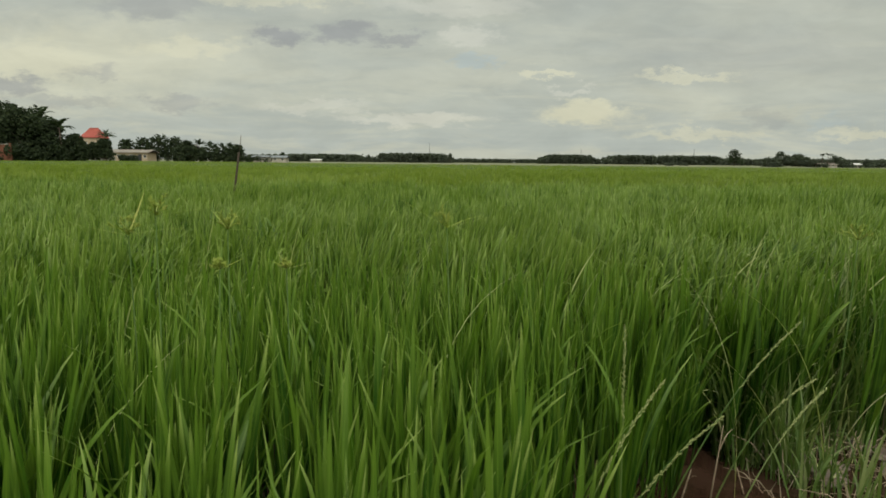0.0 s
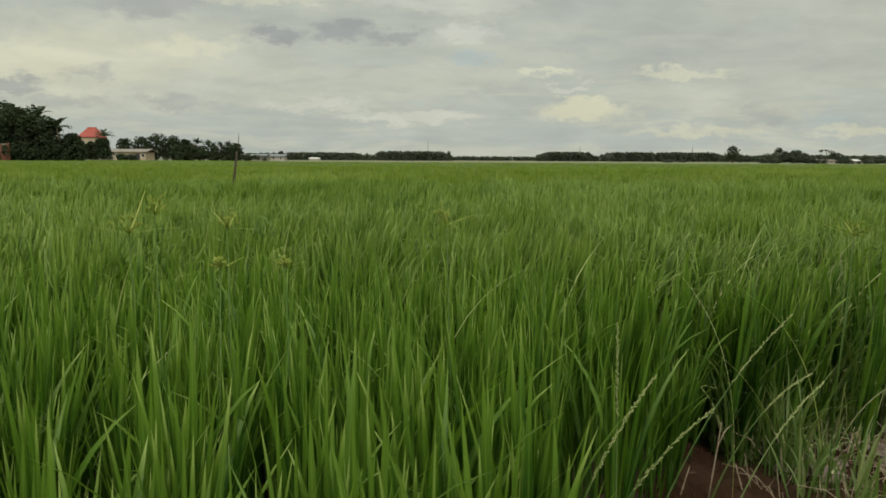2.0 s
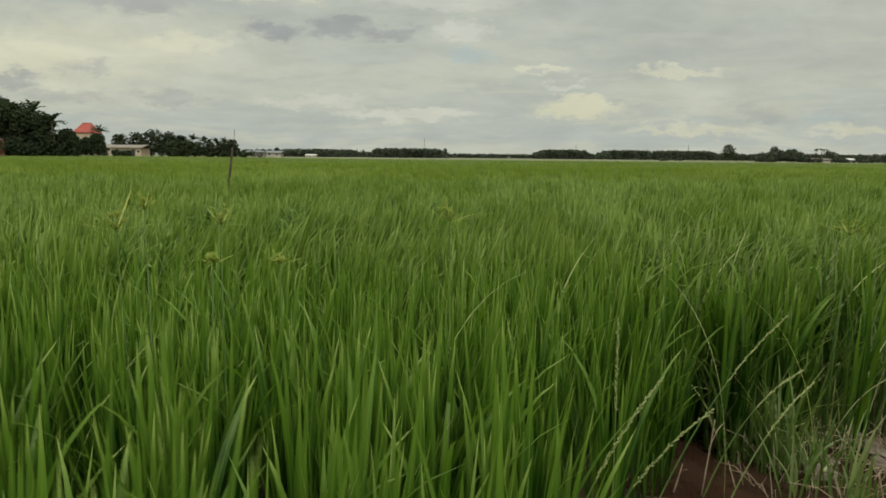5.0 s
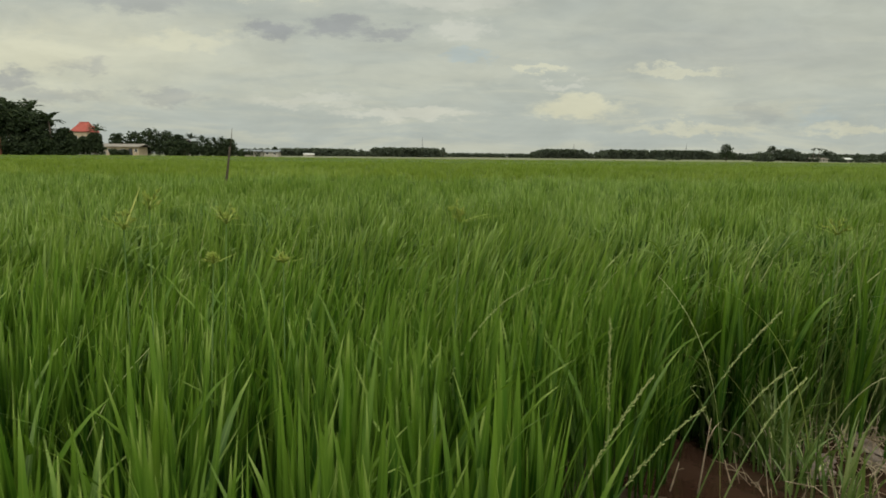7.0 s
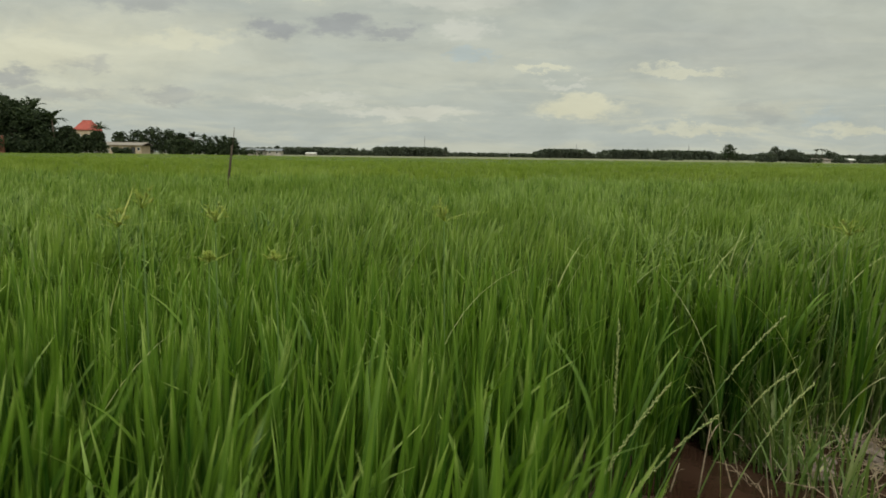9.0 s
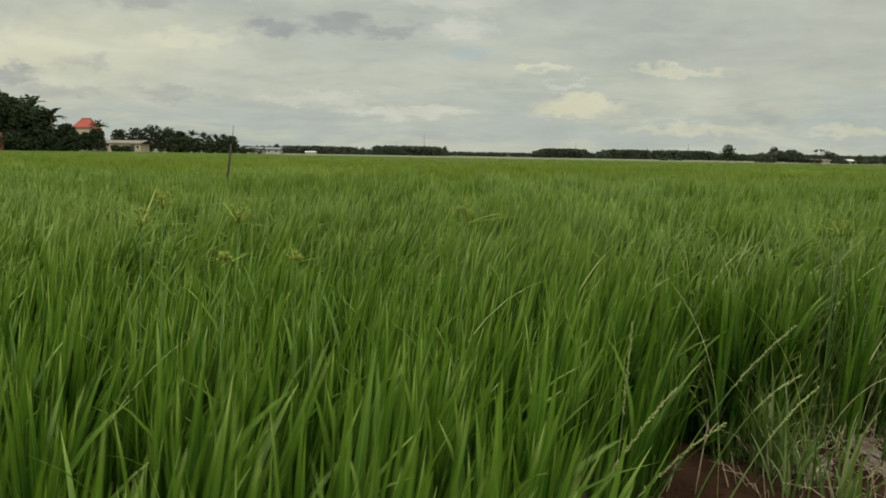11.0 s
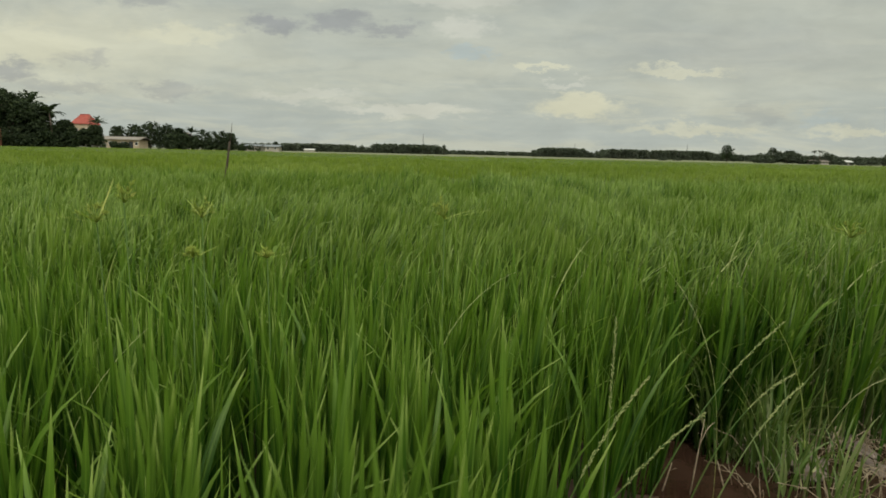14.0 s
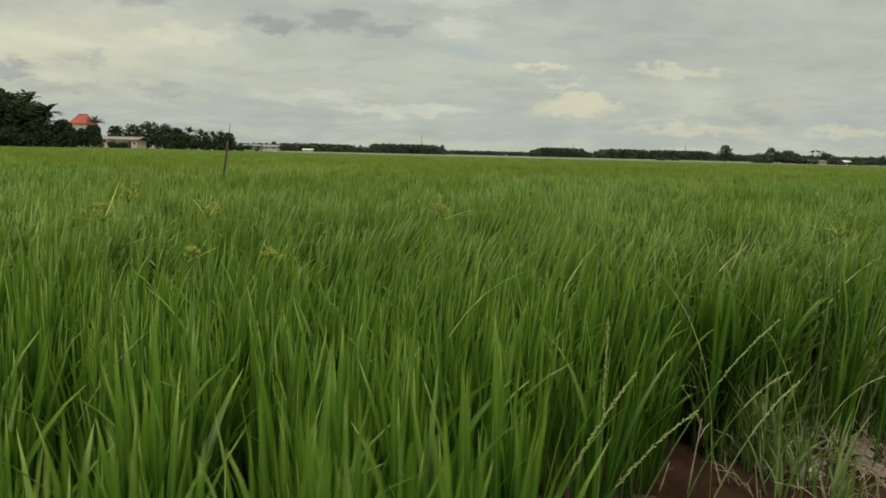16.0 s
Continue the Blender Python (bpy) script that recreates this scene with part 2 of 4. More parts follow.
def water_material():
    m, k = material("muddy_water")
    c = k.add("ShaderNodeTexCoord").outputs["Object"]
    col = k.mix(k.smooth(k.noise(c, 5.0, 4), 0.35, 0.65), (0.040, 0.020, 0.013), (0.062, 0.034, 0.023))
    p = k.add("ShaderNodeBsdfPrincipled")
    k.join(col, p.inputs["Base Color"])
    p.inputs["Roughness"].default_value, p.inputs["IOR"].default_value = 0.02, 1.33
    bn = k.add("ShaderNodeBump")
    bn.inputs["Strength"].default_value, bn.inputs["Distance"].default_value = 0.12, 0.01
    k.join(k.noise(c, 18.0, 3), bn.inputs["Height"])
    k.join(bn.outputs[0], p.inputs["Normal"])
    k.join(p.outputs[0], k.add("ShaderNodeOutputMaterial").inputs[0])
    return m


def field_material():
    """The closed canopy of the field, far off: fine streaks, broad tints of growth."""
    m, k = material("rice_canopy")
    c = k.add("ShaderNodeTexCoord").outputs["Object"]
    n1, n2 = k.noise(c, 0.05, 4), k.noise(c, 6.0, 6, 0.7)
    s = k.add("ShaderNodeMapping")
    s.inputs["Scale"].default_value = (0.02, 0.12, 0.1)
    k.join(c, s.inputs["Vector"])
    n3 = k.noise(s.outputs[0], 1.0, 4)
    col = k.mix(k.smooth(n2, 0.3, 0.7), (0.062, 0.108, 0.014), (0.105, 0.160, 0.024))
    col = k.mix(k.smooth(n1, 0.42, 0.66, 0.0, 0.5), col, (0.125, 0.160, 0.030))
    col = k.mix(k.smooth(n3, 0.45, 0.65, 0.0, 0.45), col, (0.085, 0.130, 0.020))
    p = k.add("ShaderNodeBsdfPrincipled")
    k.join(col, p.inputs["Base Color"])
    p.inputs["Roughness"].default_value, p.inputs["Specular IOR Level"].default_value = 0.9, 0.15
    bn = k.add("ShaderNodeBump")
    bn.inputs["Strength"].default_value, bn.inputs["Distance"].default_value = 0.8, 0.08
    k.join(k.noise(c, 9.0, 6, 0.7), bn.inputs["Height"])
    k.join(bn.outputs[0], p.inputs["Normal"])
    k.join(p.outputs[0], k.add("ShaderNodeOutputMaterial").inputs[0])
    return m


MUD, WATER, CANOPY = mud_material(), water_material(), field_material()
FAR_LAND = surface("far_land", (0.155, 0.17, 0.085), (0.215, 0.215, 0.125), 0.02, 0.95, third=(0.12, 0.15, 0.06))


# ---- building blocks ----
def part(name, data, mat, parent, label=""):
    """Links a bmesh, a mesh or (verts, faces) as one mesh object under a thing."""
    if isinstance(data, bmesh.types.BMesh):
        me = bpy.data.meshes.new(name)
        data.to_mesh(me)
        data.free()
    elif isinstance(data, tuple):
        me = bpy.data.meshes.new(name)
        me.from_pydata(data[0], [], data[1])
    else:
        me = data
    if mat is not None and not me.materials:
        me.materials.append(mat)
    ob = new(name, me)
    ob.parent = parent
    if label:
        ob["label"] = label
    return ob


def mesh(name, data, mat, smooth=False):
    me = bpy.data.meshes.new(name)
    me.from_pydata(data[0], [], data[1])
    me.materials.append(mat)
    if isinstance(data[0], Leaves):
        for name_, values in (("along", data[0].along), ("across", data[0].across)):
            me.attributes.new(name_, "FLOAT", "POINT").data.foreach_set("value", values + [0.0] * (len(data[0]) - len(values)))
    if smooth:
        me.shade_smooth()
    return me


def thing(name, at, label, category, group="", kind="", turn=0.0):
    ob = new(name)
    ob.empty_display_size = 0.1
    ob.matrix_basis = pose(*at, 0, 0, turn)
    return tagged(ob, label, category, group, kind)


class Leaves(list):
    """Vertices that also know how far along its leaf each one lies."""

    along = across = None


def leaf_list():
    v = Leaves()
    v.along, v.across = [], []
    return v


def blade(V, F, p, az, length, width, lean, bend, n, fold=0.0, twist=0.0):
    """A tapering leaf that rises from p, leans towards az and bends over along its length (radians)."""
    x, y, z = p
    ca, sa = math.cos(az), math.sin(az)
    start, step = len(V), length / n
    for i in range(n + 1):
        s = i / n
        th = lean + bend * s * s
        w = 0.5 * width * min(1.0, 0.55 + 1.6 * s) * (1.0 - s ** 2.6)
        nx, ny, nz = -math.cos(th) * ca, -math.cos(th) * sa, math.sin(th)
        tw = twist * s
        sx, sy, sz = -sa * math.cos(tw) + nx * math.sin(tw), ca * math.cos(tw) + ny * math.sin(tw), nz * math.sin(tw)
        if i == n:
            V.append((x, y, z))
        elif fold:
            V += [(x - sx * w, y - sy * w, z - sz * w), (x - nx * w * fold, y - ny * w * fold, z - nz * w * fold),
                  (x + sx * w, y + sy * w, z + sz * w)]
        else:
            V += [(x - sx * w, y - sy * w, z - sz * w), (x + sx * w, y + sy * w, z + sz * w)]
        x += step * math.sin(th) * ca
        y += step * math.sin(th) * sa
        z += step * math.cos(th)
    c = 3 if fold else 2
    if isinstance(V, Leaves):
        V.along += [0.0] * (start - len(V.along))
        V.along += [(i // c) / n for i in range(c * n)] + [1.0]
        V.across += [0.0] * (start - len(V.across)) + [float(c == 3 and i % c == 1) for i in range(c * n)] + [0.0]
    for i in range(n):
        a, b = start + c * i, start + c * (i + 1)
        for j in range(c - 1):
            F.append((a + j, a + j + 1, b) if i == n - 1 else (a + j, a + j + 1, b + j + 1, b + j))


def tube(V, F, pts, radii, sides=6):
    """A tapering round rod through the points."""
    start, last = len(V), len(pts) - 1
    for i, (p, r) in enumerate(zip(pts, radii)):
        q = (Vector(pts[min(i + 1, last)]) - Vector(pts[max(i - 1, 0)])).to_track_quat("Z", "Y")
        for j in range(sides):
            a = 2 * math.pi * j / sides
            V.append(tuple(Vector(p) + q @ Vector((r * math.cos(a), r * math.sin(a), 0))))
    for i in range(last):
        for j in range(sides):
            a, b = start + i * sides + j, start + i * sides + (j + 1) % sides
            F.append((a, b, b + sides, a + sides))
    F.append(tuple(start + last * sides + j for j in range(sides)))
    F.append(tuple(start + sides - 1 - j for j in range(sides)))


def box(V, F, x0, y0, z0, x1, y1, z1):
    s = len(V)
    V += [(x0, y0, z0), (x1, y0, z0), (x1, y1, z0), (x0, y1, z0), (x0, y0, z1), (x1, y0, z1), (x1, y1, z1), (x0, y1, z1)]
    F += [tuple(s + i for i in f) for f in ((3, 2, 1, 0), (4, 5, 6, 7), (0, 1, 5, 4), (1, 2, 6, 5), (2, 3, 7, 6), (3, 0, 4, 7))]


def bevelled(x0, y0, z0, x1, y1, z1, r=0.03):
    bm = bmesh.new()
    bmesh.ops.create_cube(bm, size=1.0, matrix=Matrix.Translation(((x0 + x1) / 2, (y0 + y1) / 2, (z0 + z1) / 2))
                          @ Matrix.Diagonal((x1 - x0, y1 - y0, z1 - z0, 1)))
    bmesh.ops.bevel(bm, geom=bm.edges[:], offset=r, segments=1, affect="EDGES")
    return bm


# ---- the ground ----
def field_edge(y):
    """How far the rice reaches towards the wet path beside it."""
    for (ya, xa), (yb, xb) in zip(EDGE, EDGE[1:]):
        if ya <= y <= yb:
            return xa + (xb - xa) * (y - ya) / (yb - ya)
    return 1e9 if y > EDGE[-1][0] else EDGE[0][1]


EDGE = ((-5.0, 0.08), (0.5, -0.02), (1.0, 0.16), (1.5, 0.40), (2.2, 0.76), (2.75, 1.08), (2.95, 1.60), (3.4, 2.3), (4.2, 3.4))


def build_ground():
    V, F = [], []
    xs = [-4000, -600, -120, -40, -12] + [-4 + 0.2 * i for i in range(56)] + [12, 40, 120, 600, 4000]
    ys = [-600, -60, -12] + [-2 + 0.2 * i for i in range(46)] + [12, 40, 120, 320, 700, 1500, 4500]
    for yy in ys:
        for xx in xs:
            near = abs(xx) < 8 and -2.1 < yy < 8
            h = 0.022 * noise.noise((xx * 1.3, yy * 1.3, 0.2)) + 0.02 * noise.noise((xx * 4, yy * 4, 3)) if near else 0.0
            V.append((xx, yy, h))
    n = len(xs)
    for j in range(len(ys) - 1):
        for i in range(n - 1):
            F.append((j * n + i, j * n + i + 1, (j + 1) * n + i + 1, (j + 1) * n + i))
    ob = new("ground", mesh("ground", (V, F), MUD, True))
    tagged(ob, "wet brown mud between the rice plants", "ground", kind="structure")
    # shallow water standing on the mud
    V, F = [], []
    random.seed(4)
    ring = 48
    V.append((1.9, 2.6, 0.006))
    for i in range(ring):
        a = 2 * math.pi * i / ring
        r = 1.0 + 0.25 * noise.noise((2 * math.cos(a), 2 * math.sin(a), 5))
        V.append((1.9 + 2.2 * r * math.cos(a), 2.6 + 2.1 * r * math.sin(a), 0.006))
    for i in range(ring):
        F.append((0, 1 + i, 1 + (i + 1) % ring))
    w = new("water", mesh("water", (V, F), WATER))
    tagged(w, "shallow muddy water standing between tufts", "water", kind="structure")


build_ground()


# ---- the wind ----
# gusts that run over the field: seconds at the near edge, strength there and farther out, breadth in seconds,
# seconds earlier for each metre away
GUSTS = ((0.0, 0.35, 0.25, 0.6, 0.2), (2.0, 0.2, 0.25, 0.5, 0.3), (4.0, 0.9, 0.5, 0.65, 0.12), (6.2, 0.35, 0.2, 0.5, 0.3), (8.8, 1.0, 1.0, 0.70, 0.95),
         (11.3, 0.9, 0.8, 0.6, 0.10), (13.6, 0.55, 0.55, 0.5, 0.35), (15.2, 0.8, 0.5, 0.6, 0.22), (17.4, 0.8, 0.8, 0.7, 0.5))


def blow(x, y, t):
    """The strength of the gust over a place, 0 to about 1."""
    far = min(y, 8.0) - 1.0
    out = min(1.0, max(0.0, (y - 1.2) / 1.3))
    at = t - 0.20 * x + 0.30 * math.sin(1.9 * x + 0.8 * y)
    return sum((s * (1 - out) + s_far * out) * math.exp(-((at + far * lead - g) / w) ** 2) for g, s, s_far, w, lead in GUSTS)


def wind(x, y, t, phase):
    """How far the leaves lean, in degrees: towards the right and away from the path."""
    ripple = math.sin(2 * math.pi * (t / 2.1 - (0.55 * x + 0.22 * y) / 2.1)) + 0.6 * math.sin(2 * math.pi * (t / 1.3 - (0.3 * x - 0.25 * y) / 1.1) + 1.3)
    flutter = math.sin(2 * math.pi * t / 0.95 + phase)
    g = blow(x, y, t)
    give = 6.0 + 7.0 * min(1.0, max(0.0, (y - 1.5) / 0.8))
    return 0.2 + give * g + 1.4 * ripple + 0.9 * flutter, 1.0 * math.sin(2 * math.pi * t / 2.3 + phase * 1.7) + 0.6 * ripple - 2.0 * g


TIMES = [0.4 * i for i in range(41)]
NODDING = []     # tiller, pose, phase, pace
MOVING = []      # thing, base, turn, strength, phase, way of moving


# ---- rice, plant by plant ----
def tiller_meshes(seed, broad=1.0):
    """A stem and its four leaves, as single meshes and as one."""
    rng = random.Random(seed)
    lean_az = rng.uniform(0, 2 * math.pi)
    lean = rng.uniform(0.02, 0.10)
    h = rng.uniform(0.26, 0.40)
    top = (h * math.sin(lean) * math.cos(lean_az), h * math.sin(lean) * math.sin(lean_az), h)
    pieces = [(leaf_list(), [])]
    tube(*pieces[0], [(0, 0, -0.04), (top[0] * 0.45, top[1] * 0.45, h * 0.5), top], [0.0042, 0.0036, 0.0026], 5)
    az = rng.uniform(0, 2 * math.pi)
    for i in range(4):
        s = (0.25, 0.50, 0.75, 1.0)[i]
        length = max(0.3, rng.uniform(0.70, 0.93) - h * s)
        pieces.append((leaf_list(), []))
        blade(*pieces[-1], (top[0] * s, top[1] * s, h * s), az, length, rng.uniform(0.016, 0.025) * broad, rng.uniform(0.01, 0.12) * (1.2 - 0.15 * i) + 0.005,
              rng.choice((0.03, 0.06, 0.10, 0.2, 0.35, 1.1)), 9, 0.25, rng.uniform(-0.7, 0.7))
        az += math.pi + rng.uniform(-0.7, 0.7)
    V, F = leaf_list(), []
    for v, f in pieces:
        k = len(V)
        V.along += [0.0] * (k - len(V.along)) + v.along
        V.across += [0.0] * (k - len(V.across)) + v.across
        V.extend(v)
        F += [tuple(k + i for i in q) for q in f]
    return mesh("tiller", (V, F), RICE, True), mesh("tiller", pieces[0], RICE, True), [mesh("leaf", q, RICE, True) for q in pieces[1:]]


TILLERS = [tiller_meshes(100 + i) for i in range(16)]
BROAD = [tiller_meshes(140 + i, 1.32) for i in range(16)]


def rice_plant(x, y, rng, count, grown=1.0):
    ob = thing("rice_plant", (x, y, -0.01), "upright rice plant with long narrow green leaves in mud" if grown > 0.9 else "young short rice plant in open mud", "rice plant",
               "rice plants along the field edge")
    for _ in range(count):
        a, r = rng.uniform(0, 2 * math.pi), rng.uniform(0.005, 0.055)
        whole, stem, leaves = rng.choice(BROAD if y < 1.5 or x > 0.9 else TILLERS)
        t = part("tiller", stem if y < LEAFY_END else whole, None, ob)
        if y < LEAFY_END:
            for leaf in leaves:
                part("leaf", leaf, None, t)
        size = rng.uniform(0.86, 1.05) * grown
        t.matrix_basis = Matrix.LocRotScale((r * math.cos(a), r * math.sin(a), 0), Euler((rng.uniform(-0.07, 0.07), rng.uniform(-0.09, 0.11), rng.uniform(0, 6.283))), (size, size, size))
        if y < 1.7:
            NODDING.append((t, t.matrix_basis.copy(), rng.uniform(0, 6.283), rng.uniform(0.7, 1.2), (x, y), rng.uniform(-0.35, 1.0)))
    MOVING.append((ob, (x, y, -0.01), 0.0, 1.0, rng.uniform(0, 6.283), "lean"))
    return ob


NEAR_END = 2.95
LEAFY_END = 1.25


def plant_rice():
    rng = random.Random(11)
    y, row = 0.30, 0
    while y < NEAR_END:
        half = 0.74 * y + 0.22
        x = -half + (row % 2) * 0.08
        while x < min(half, field_edge(y)):
            px, py = x + rng.uniform(-0.05, 0.05), y + rng.uniform(-0.05, 0.05)
            rice_plant(px, py, rng, 5 if y < 1.5 else 3 if px > field_edge(py) - 0.3 else 6)
            x += 0.165
        y += 0.152
        row += 1


plant_rice()


# ---- rice, patch by patch ----
def patch_mesh(seed, side, count, width, n, low=0.20, high=0.50, mat=None):
    rng = random.Random(seed)
    V, F = leaf_list(), []
    done = 0
    while done < count:
        cx, cy = rng.uniform(-side / 2, side / 2) * 1.04, rng.uniform(-side / 2, side / 2) * 1.04
        tall = 0.87 + 0.04 * math.sin(5 * cx + seed) * math.cos(4 * cy) + rng.uniform(-0.13, 0.06)
        az0, fan = rng.uniform(0, 6.283), rng.uniform(1.2, 3.14)
        droop = rng.choice((0.10, 0.2, 0.35, 0.6, 1.0, 1.7))
        if rng.random() < 0.6:
            az0, fan = rng.uniform(-0.7, 0.5), rng.uniform(0.5, 1.1)
        for _ in range(rng.randrange(9, 20)):
            x, y = cx + rng.gauss(0, 1) * 2.2 * width, cy + rng.gauss(0, 1) * 2.2 * width
            base = rng.uniform(low, high)
            length = max(0.22, tall - base) * rng.uniform(0.82, 1.10)
            bend = droop * rng.uniform(0.4, 1.6)
            blade(V, F, (x, y, base), az0 + rng.uniform(-fan, fan), length, width * rng.uniform(0.75, 1.25), rng.uniform(0.02, 0.24), bend, n, 0.0, rng.uniform(-0.8, 0.8))
            done += 1
    return mesh("rice_patch", (V, F), mat or RICE, True)


FIELD = thing("rice_field", (0, 0, 0), "dense green rice field waving in the wind to the far trees", "rice field", kind="stuff")


def far_bank(x):
    """How far off the green rice ends: sooner towards the dry fields."""
    return 100.0 + 34.0 / (1.0 + math.exp((x + 30.0) / 9.0))


def lay_patches():
    rng = random.Random(5)
    for y0, y1, side, count, width, n, kinds, low, high, spread in (
            (NEAR_END, 7.0, 0.7, 350, 0.0225, 5, 8, 0.08, 0.46, 0.80),
            (7.0, 14.0, 1.4, 760, 0.028, 3, 6, 0.15, 0.50, 0.82),
            (14.0, 42.0, 4.0, 1900, 0.036, 2, 6, 0.35, 0.60, 0.82),
            (42.0, 126.0, 12.0, 1700, 0.065, 2, 5, 0.45, 0.65, 0.80)):
        # leaf colour by distance, with the painted sheen and haze
        meshes = [patch_mesh(300 + int(y0 * 10) + i, side, count, width, n, low, high, RICE_HAZED if y0 > 13 else RICE_MID_LIT) for i in range(kinds)]
        y = y0 + side / 2
        while y < y1 + side * 0.4:
            half = spread * (y + side) + side * 0.5
            x = -math.ceil(half / side) * side
            while x < half:
                if x < field_edge(y) - (0.2 if y < 4.3 else 0.0) and y < far_bank(x):
                    ob = part("rice_patch", rng.choice(meshes), None, FIELD)
                    at, turn = (x + rng.uniform(-0.05, 0.05) * side, y, rng.uniform(-0.02, 0.02)), rng.choice((0.0, 0.0, 0.0, 90.0, -90.0)) + rng.uniform(-8, 8)
                    ob.matrix_basis = pose(*at, 0, 0, turn)
                    ob["kind"] = "stuff"
                    if y < 30:
                        MOVING.append((ob, at, turn, {0.7: 0.9, 1.4: 0.6, 4.0: 1.0}.get(side, 1.0), rng.uniform(0, 6.283), "slide" if side > 2 else "lean"))
                x += side
            y += side
    # the field goes on along the path, past the single plants
    meshes = [patch_mesh(900 + i, 0.7, 380, 0.0175, 3, 0.08, 0.46) for i in range(4)]
    y = 0.25
    while y < 8.0:
        x = -9.0
        while x < -(0.74 * y + 0.12) - (0.9 if y > NEAR_END else 0.0):
            ob = part("rice_patch", rng.choice(meshes), None, FIELD)
            ob.matrix_basis = pose(x, y, 0.0, 0, 0, 90.0 * rng.randrange(4))
            ob["kind"] = "stuff"
            x += 0.7
        y += 0.7
    # the closed canopy under the leaf tips
    V, F = [], []
    ys = [6.0 * 1.11 ** i for i in range(27)] + [96.0, 104.0]
    cols = 60
    for yy in ys:
        for i in range(cols + 1):
            xx = (i / cols * 2 - 1) * (1.1 * yy + 8)
            z = 0.42 + 0.28 * min(1.0, (yy - 6.0) / 8.0) + 0.03 * noise.noise((xx * 0.7, yy * 0.7, 1.0)) + 0.03 * noise.noise((xx * 0.08, yy * 0.08, 4.0))
            if yy > 90:
                yy = far_bank(xx) - (8.0 if yy < 100 else 0.0)
            V.append((xx, yy, z + 0.04 * min(1.0, max(0.0, (yy - 14) / 20)) + 0.07 * min(1.0, max(0.0, (yy - 40) / 30))))
    for j in range(len(ys) - 1):
        for i in range(cols):
            a = j * (cols + 1) + i
            F.append((a, a + 1, a + cols + 2, a + cols + 1))
    ob = part("rice_canopy", mesh("rice_canopy", (V, F), CANOPY, True), None, FIELD)
    ob["kind"] = "stuff"


lay_patches()


# ---- beside the field: mud, straw and weeds ----
def wet_edge():
    rng = random.Random(21)
    # trampled dry straw on the mud
    V, F = [], []
    for i in range(430):
        y = rng.uniform(2.0, 3.6)
        x = rng.uniform(1.62, 2.9) if i % 4 else rng.uniform(1.2, 1.7)
        a, tilt, ln = rng.uniform(0, 6.283), rng.uniform(0.0, 0.9) ** 2, rng.uniform(0.05, 0.24)
        p = Vector((x, y, 0.01 + rng.uniform(0, 0.05)))
        e = p + Vector((math.cos(a) * math.cos(tilt), math.sin(a) * math.cos(tilt), math.sin(tilt))) * ln
        mid = (p + e) / 2 + Vector((0, 0, rng.uniform(-0.005, 0.045)))
        r = rng.uniform(0.0010, 0.0026)
        tube(V, F, [tuple(p), tuple(mid), tuple(e)], [r, r, r * 0.6], 4)
    ob = new("dry_straw", mesh("dry_straw", (V, F), STRAW))
    tagged(ob, "scattered dry tan straw lying on wet mud", "straw", kind="stuff")
    # stubble that still stands
    V, F = [], []
    for _ in range(300):
        y = rng.uniform(2.0, 3.5)
        x = rng.uniform(1.2, 2.7)
        a, tilt, ln = rng.uniform(0, 6.283), rng.uniform(0.0, 0.6), rng.uniform(0.05, 0.24)
        p = Vector((x, y, -0.02))
        e = p + Vector((math.cos(a) * math.sin(tilt), math.sin(a) * math.sin(tilt), math.cos(tilt))) * ln
        tube(V, F, [tuple(p), tuple((p + e) / 2), tuple(e)], [0.0022, 0.0018, 0.0011], 4)
    ob = new("stubble", mesh("stubble", (V, F), STRAW))
    tagged(ob, "short dry stubble standing in the mud", "stubble", kind="stuff")
    # flat pale patches on the mud
    for i in range(18):
        x, y = rng.uniform(1.42, 2.15), rng.uniform(2.25, 3.2)
        a, b = rng.uniform(0.025, 0.065), rng.uniform(0.05, 0.13)
        bm = bmesh.new()
        bmesh.ops.create_icosphere(bm, subdivisions=3, radius=1.0)
        for v in bm.verts:
            k = 1 + 0.55 * noise.noise(v.co * 1.6 + Vector((i * 5.0, 0, 0))) + 0.3 * noise.noise(v.co * 5 + Vector((i * 5.0, 2, 0)))
            v.co = Vector((v.co.x * a * k, v.co.y * b * k, v.co.z * 0.012 * k))
        me = bpy.data.meshes.new("pale_patch")
        bm.to_mesh(me)
        bm.free()
        me.materials.append(PALE_SPOT)
        me.shade_smooth()
        tagged(new("pale_patch", me), "flat pale patch lying on the mud", "silt", "silt patches").matrix_basis = pose(x, y, 0.010, 0, 0, rng.uniform(-35, 20))
    # a few pale shells and bits of litter
    for x, y, s in ((1.60, 2.72, 0.022), (1.54, 2.69, 0.015), (1.66, 2.90, 0.015), (1.42, 2.62, 0.010), (1.50, 2.45, 0.011), (1.86, 2.75, 0.012)):
        bm = bmesh.new()
        bmesh.ops.create_icosphere(bm, subdivisions=2, radius=s)
        for v in bm.verts:
            v.co *= 1 + 0.3 * noise.noise(v.co * 60 + Vector((x * 9, y * 9, 0)))
            v.co.z *= 0.55
        me = bpy.data.meshes.new("shell")
        bm.to_mesh(me)
        bm.free()
        me.materials.append(CREAM)
        ob = tagged(new("shell", me), "small whitish shell lying in the mud", "shell", "shells in the mud")
        ob.matrix_basis = pose(x, y, s * 0.35, 0, 20, 40)


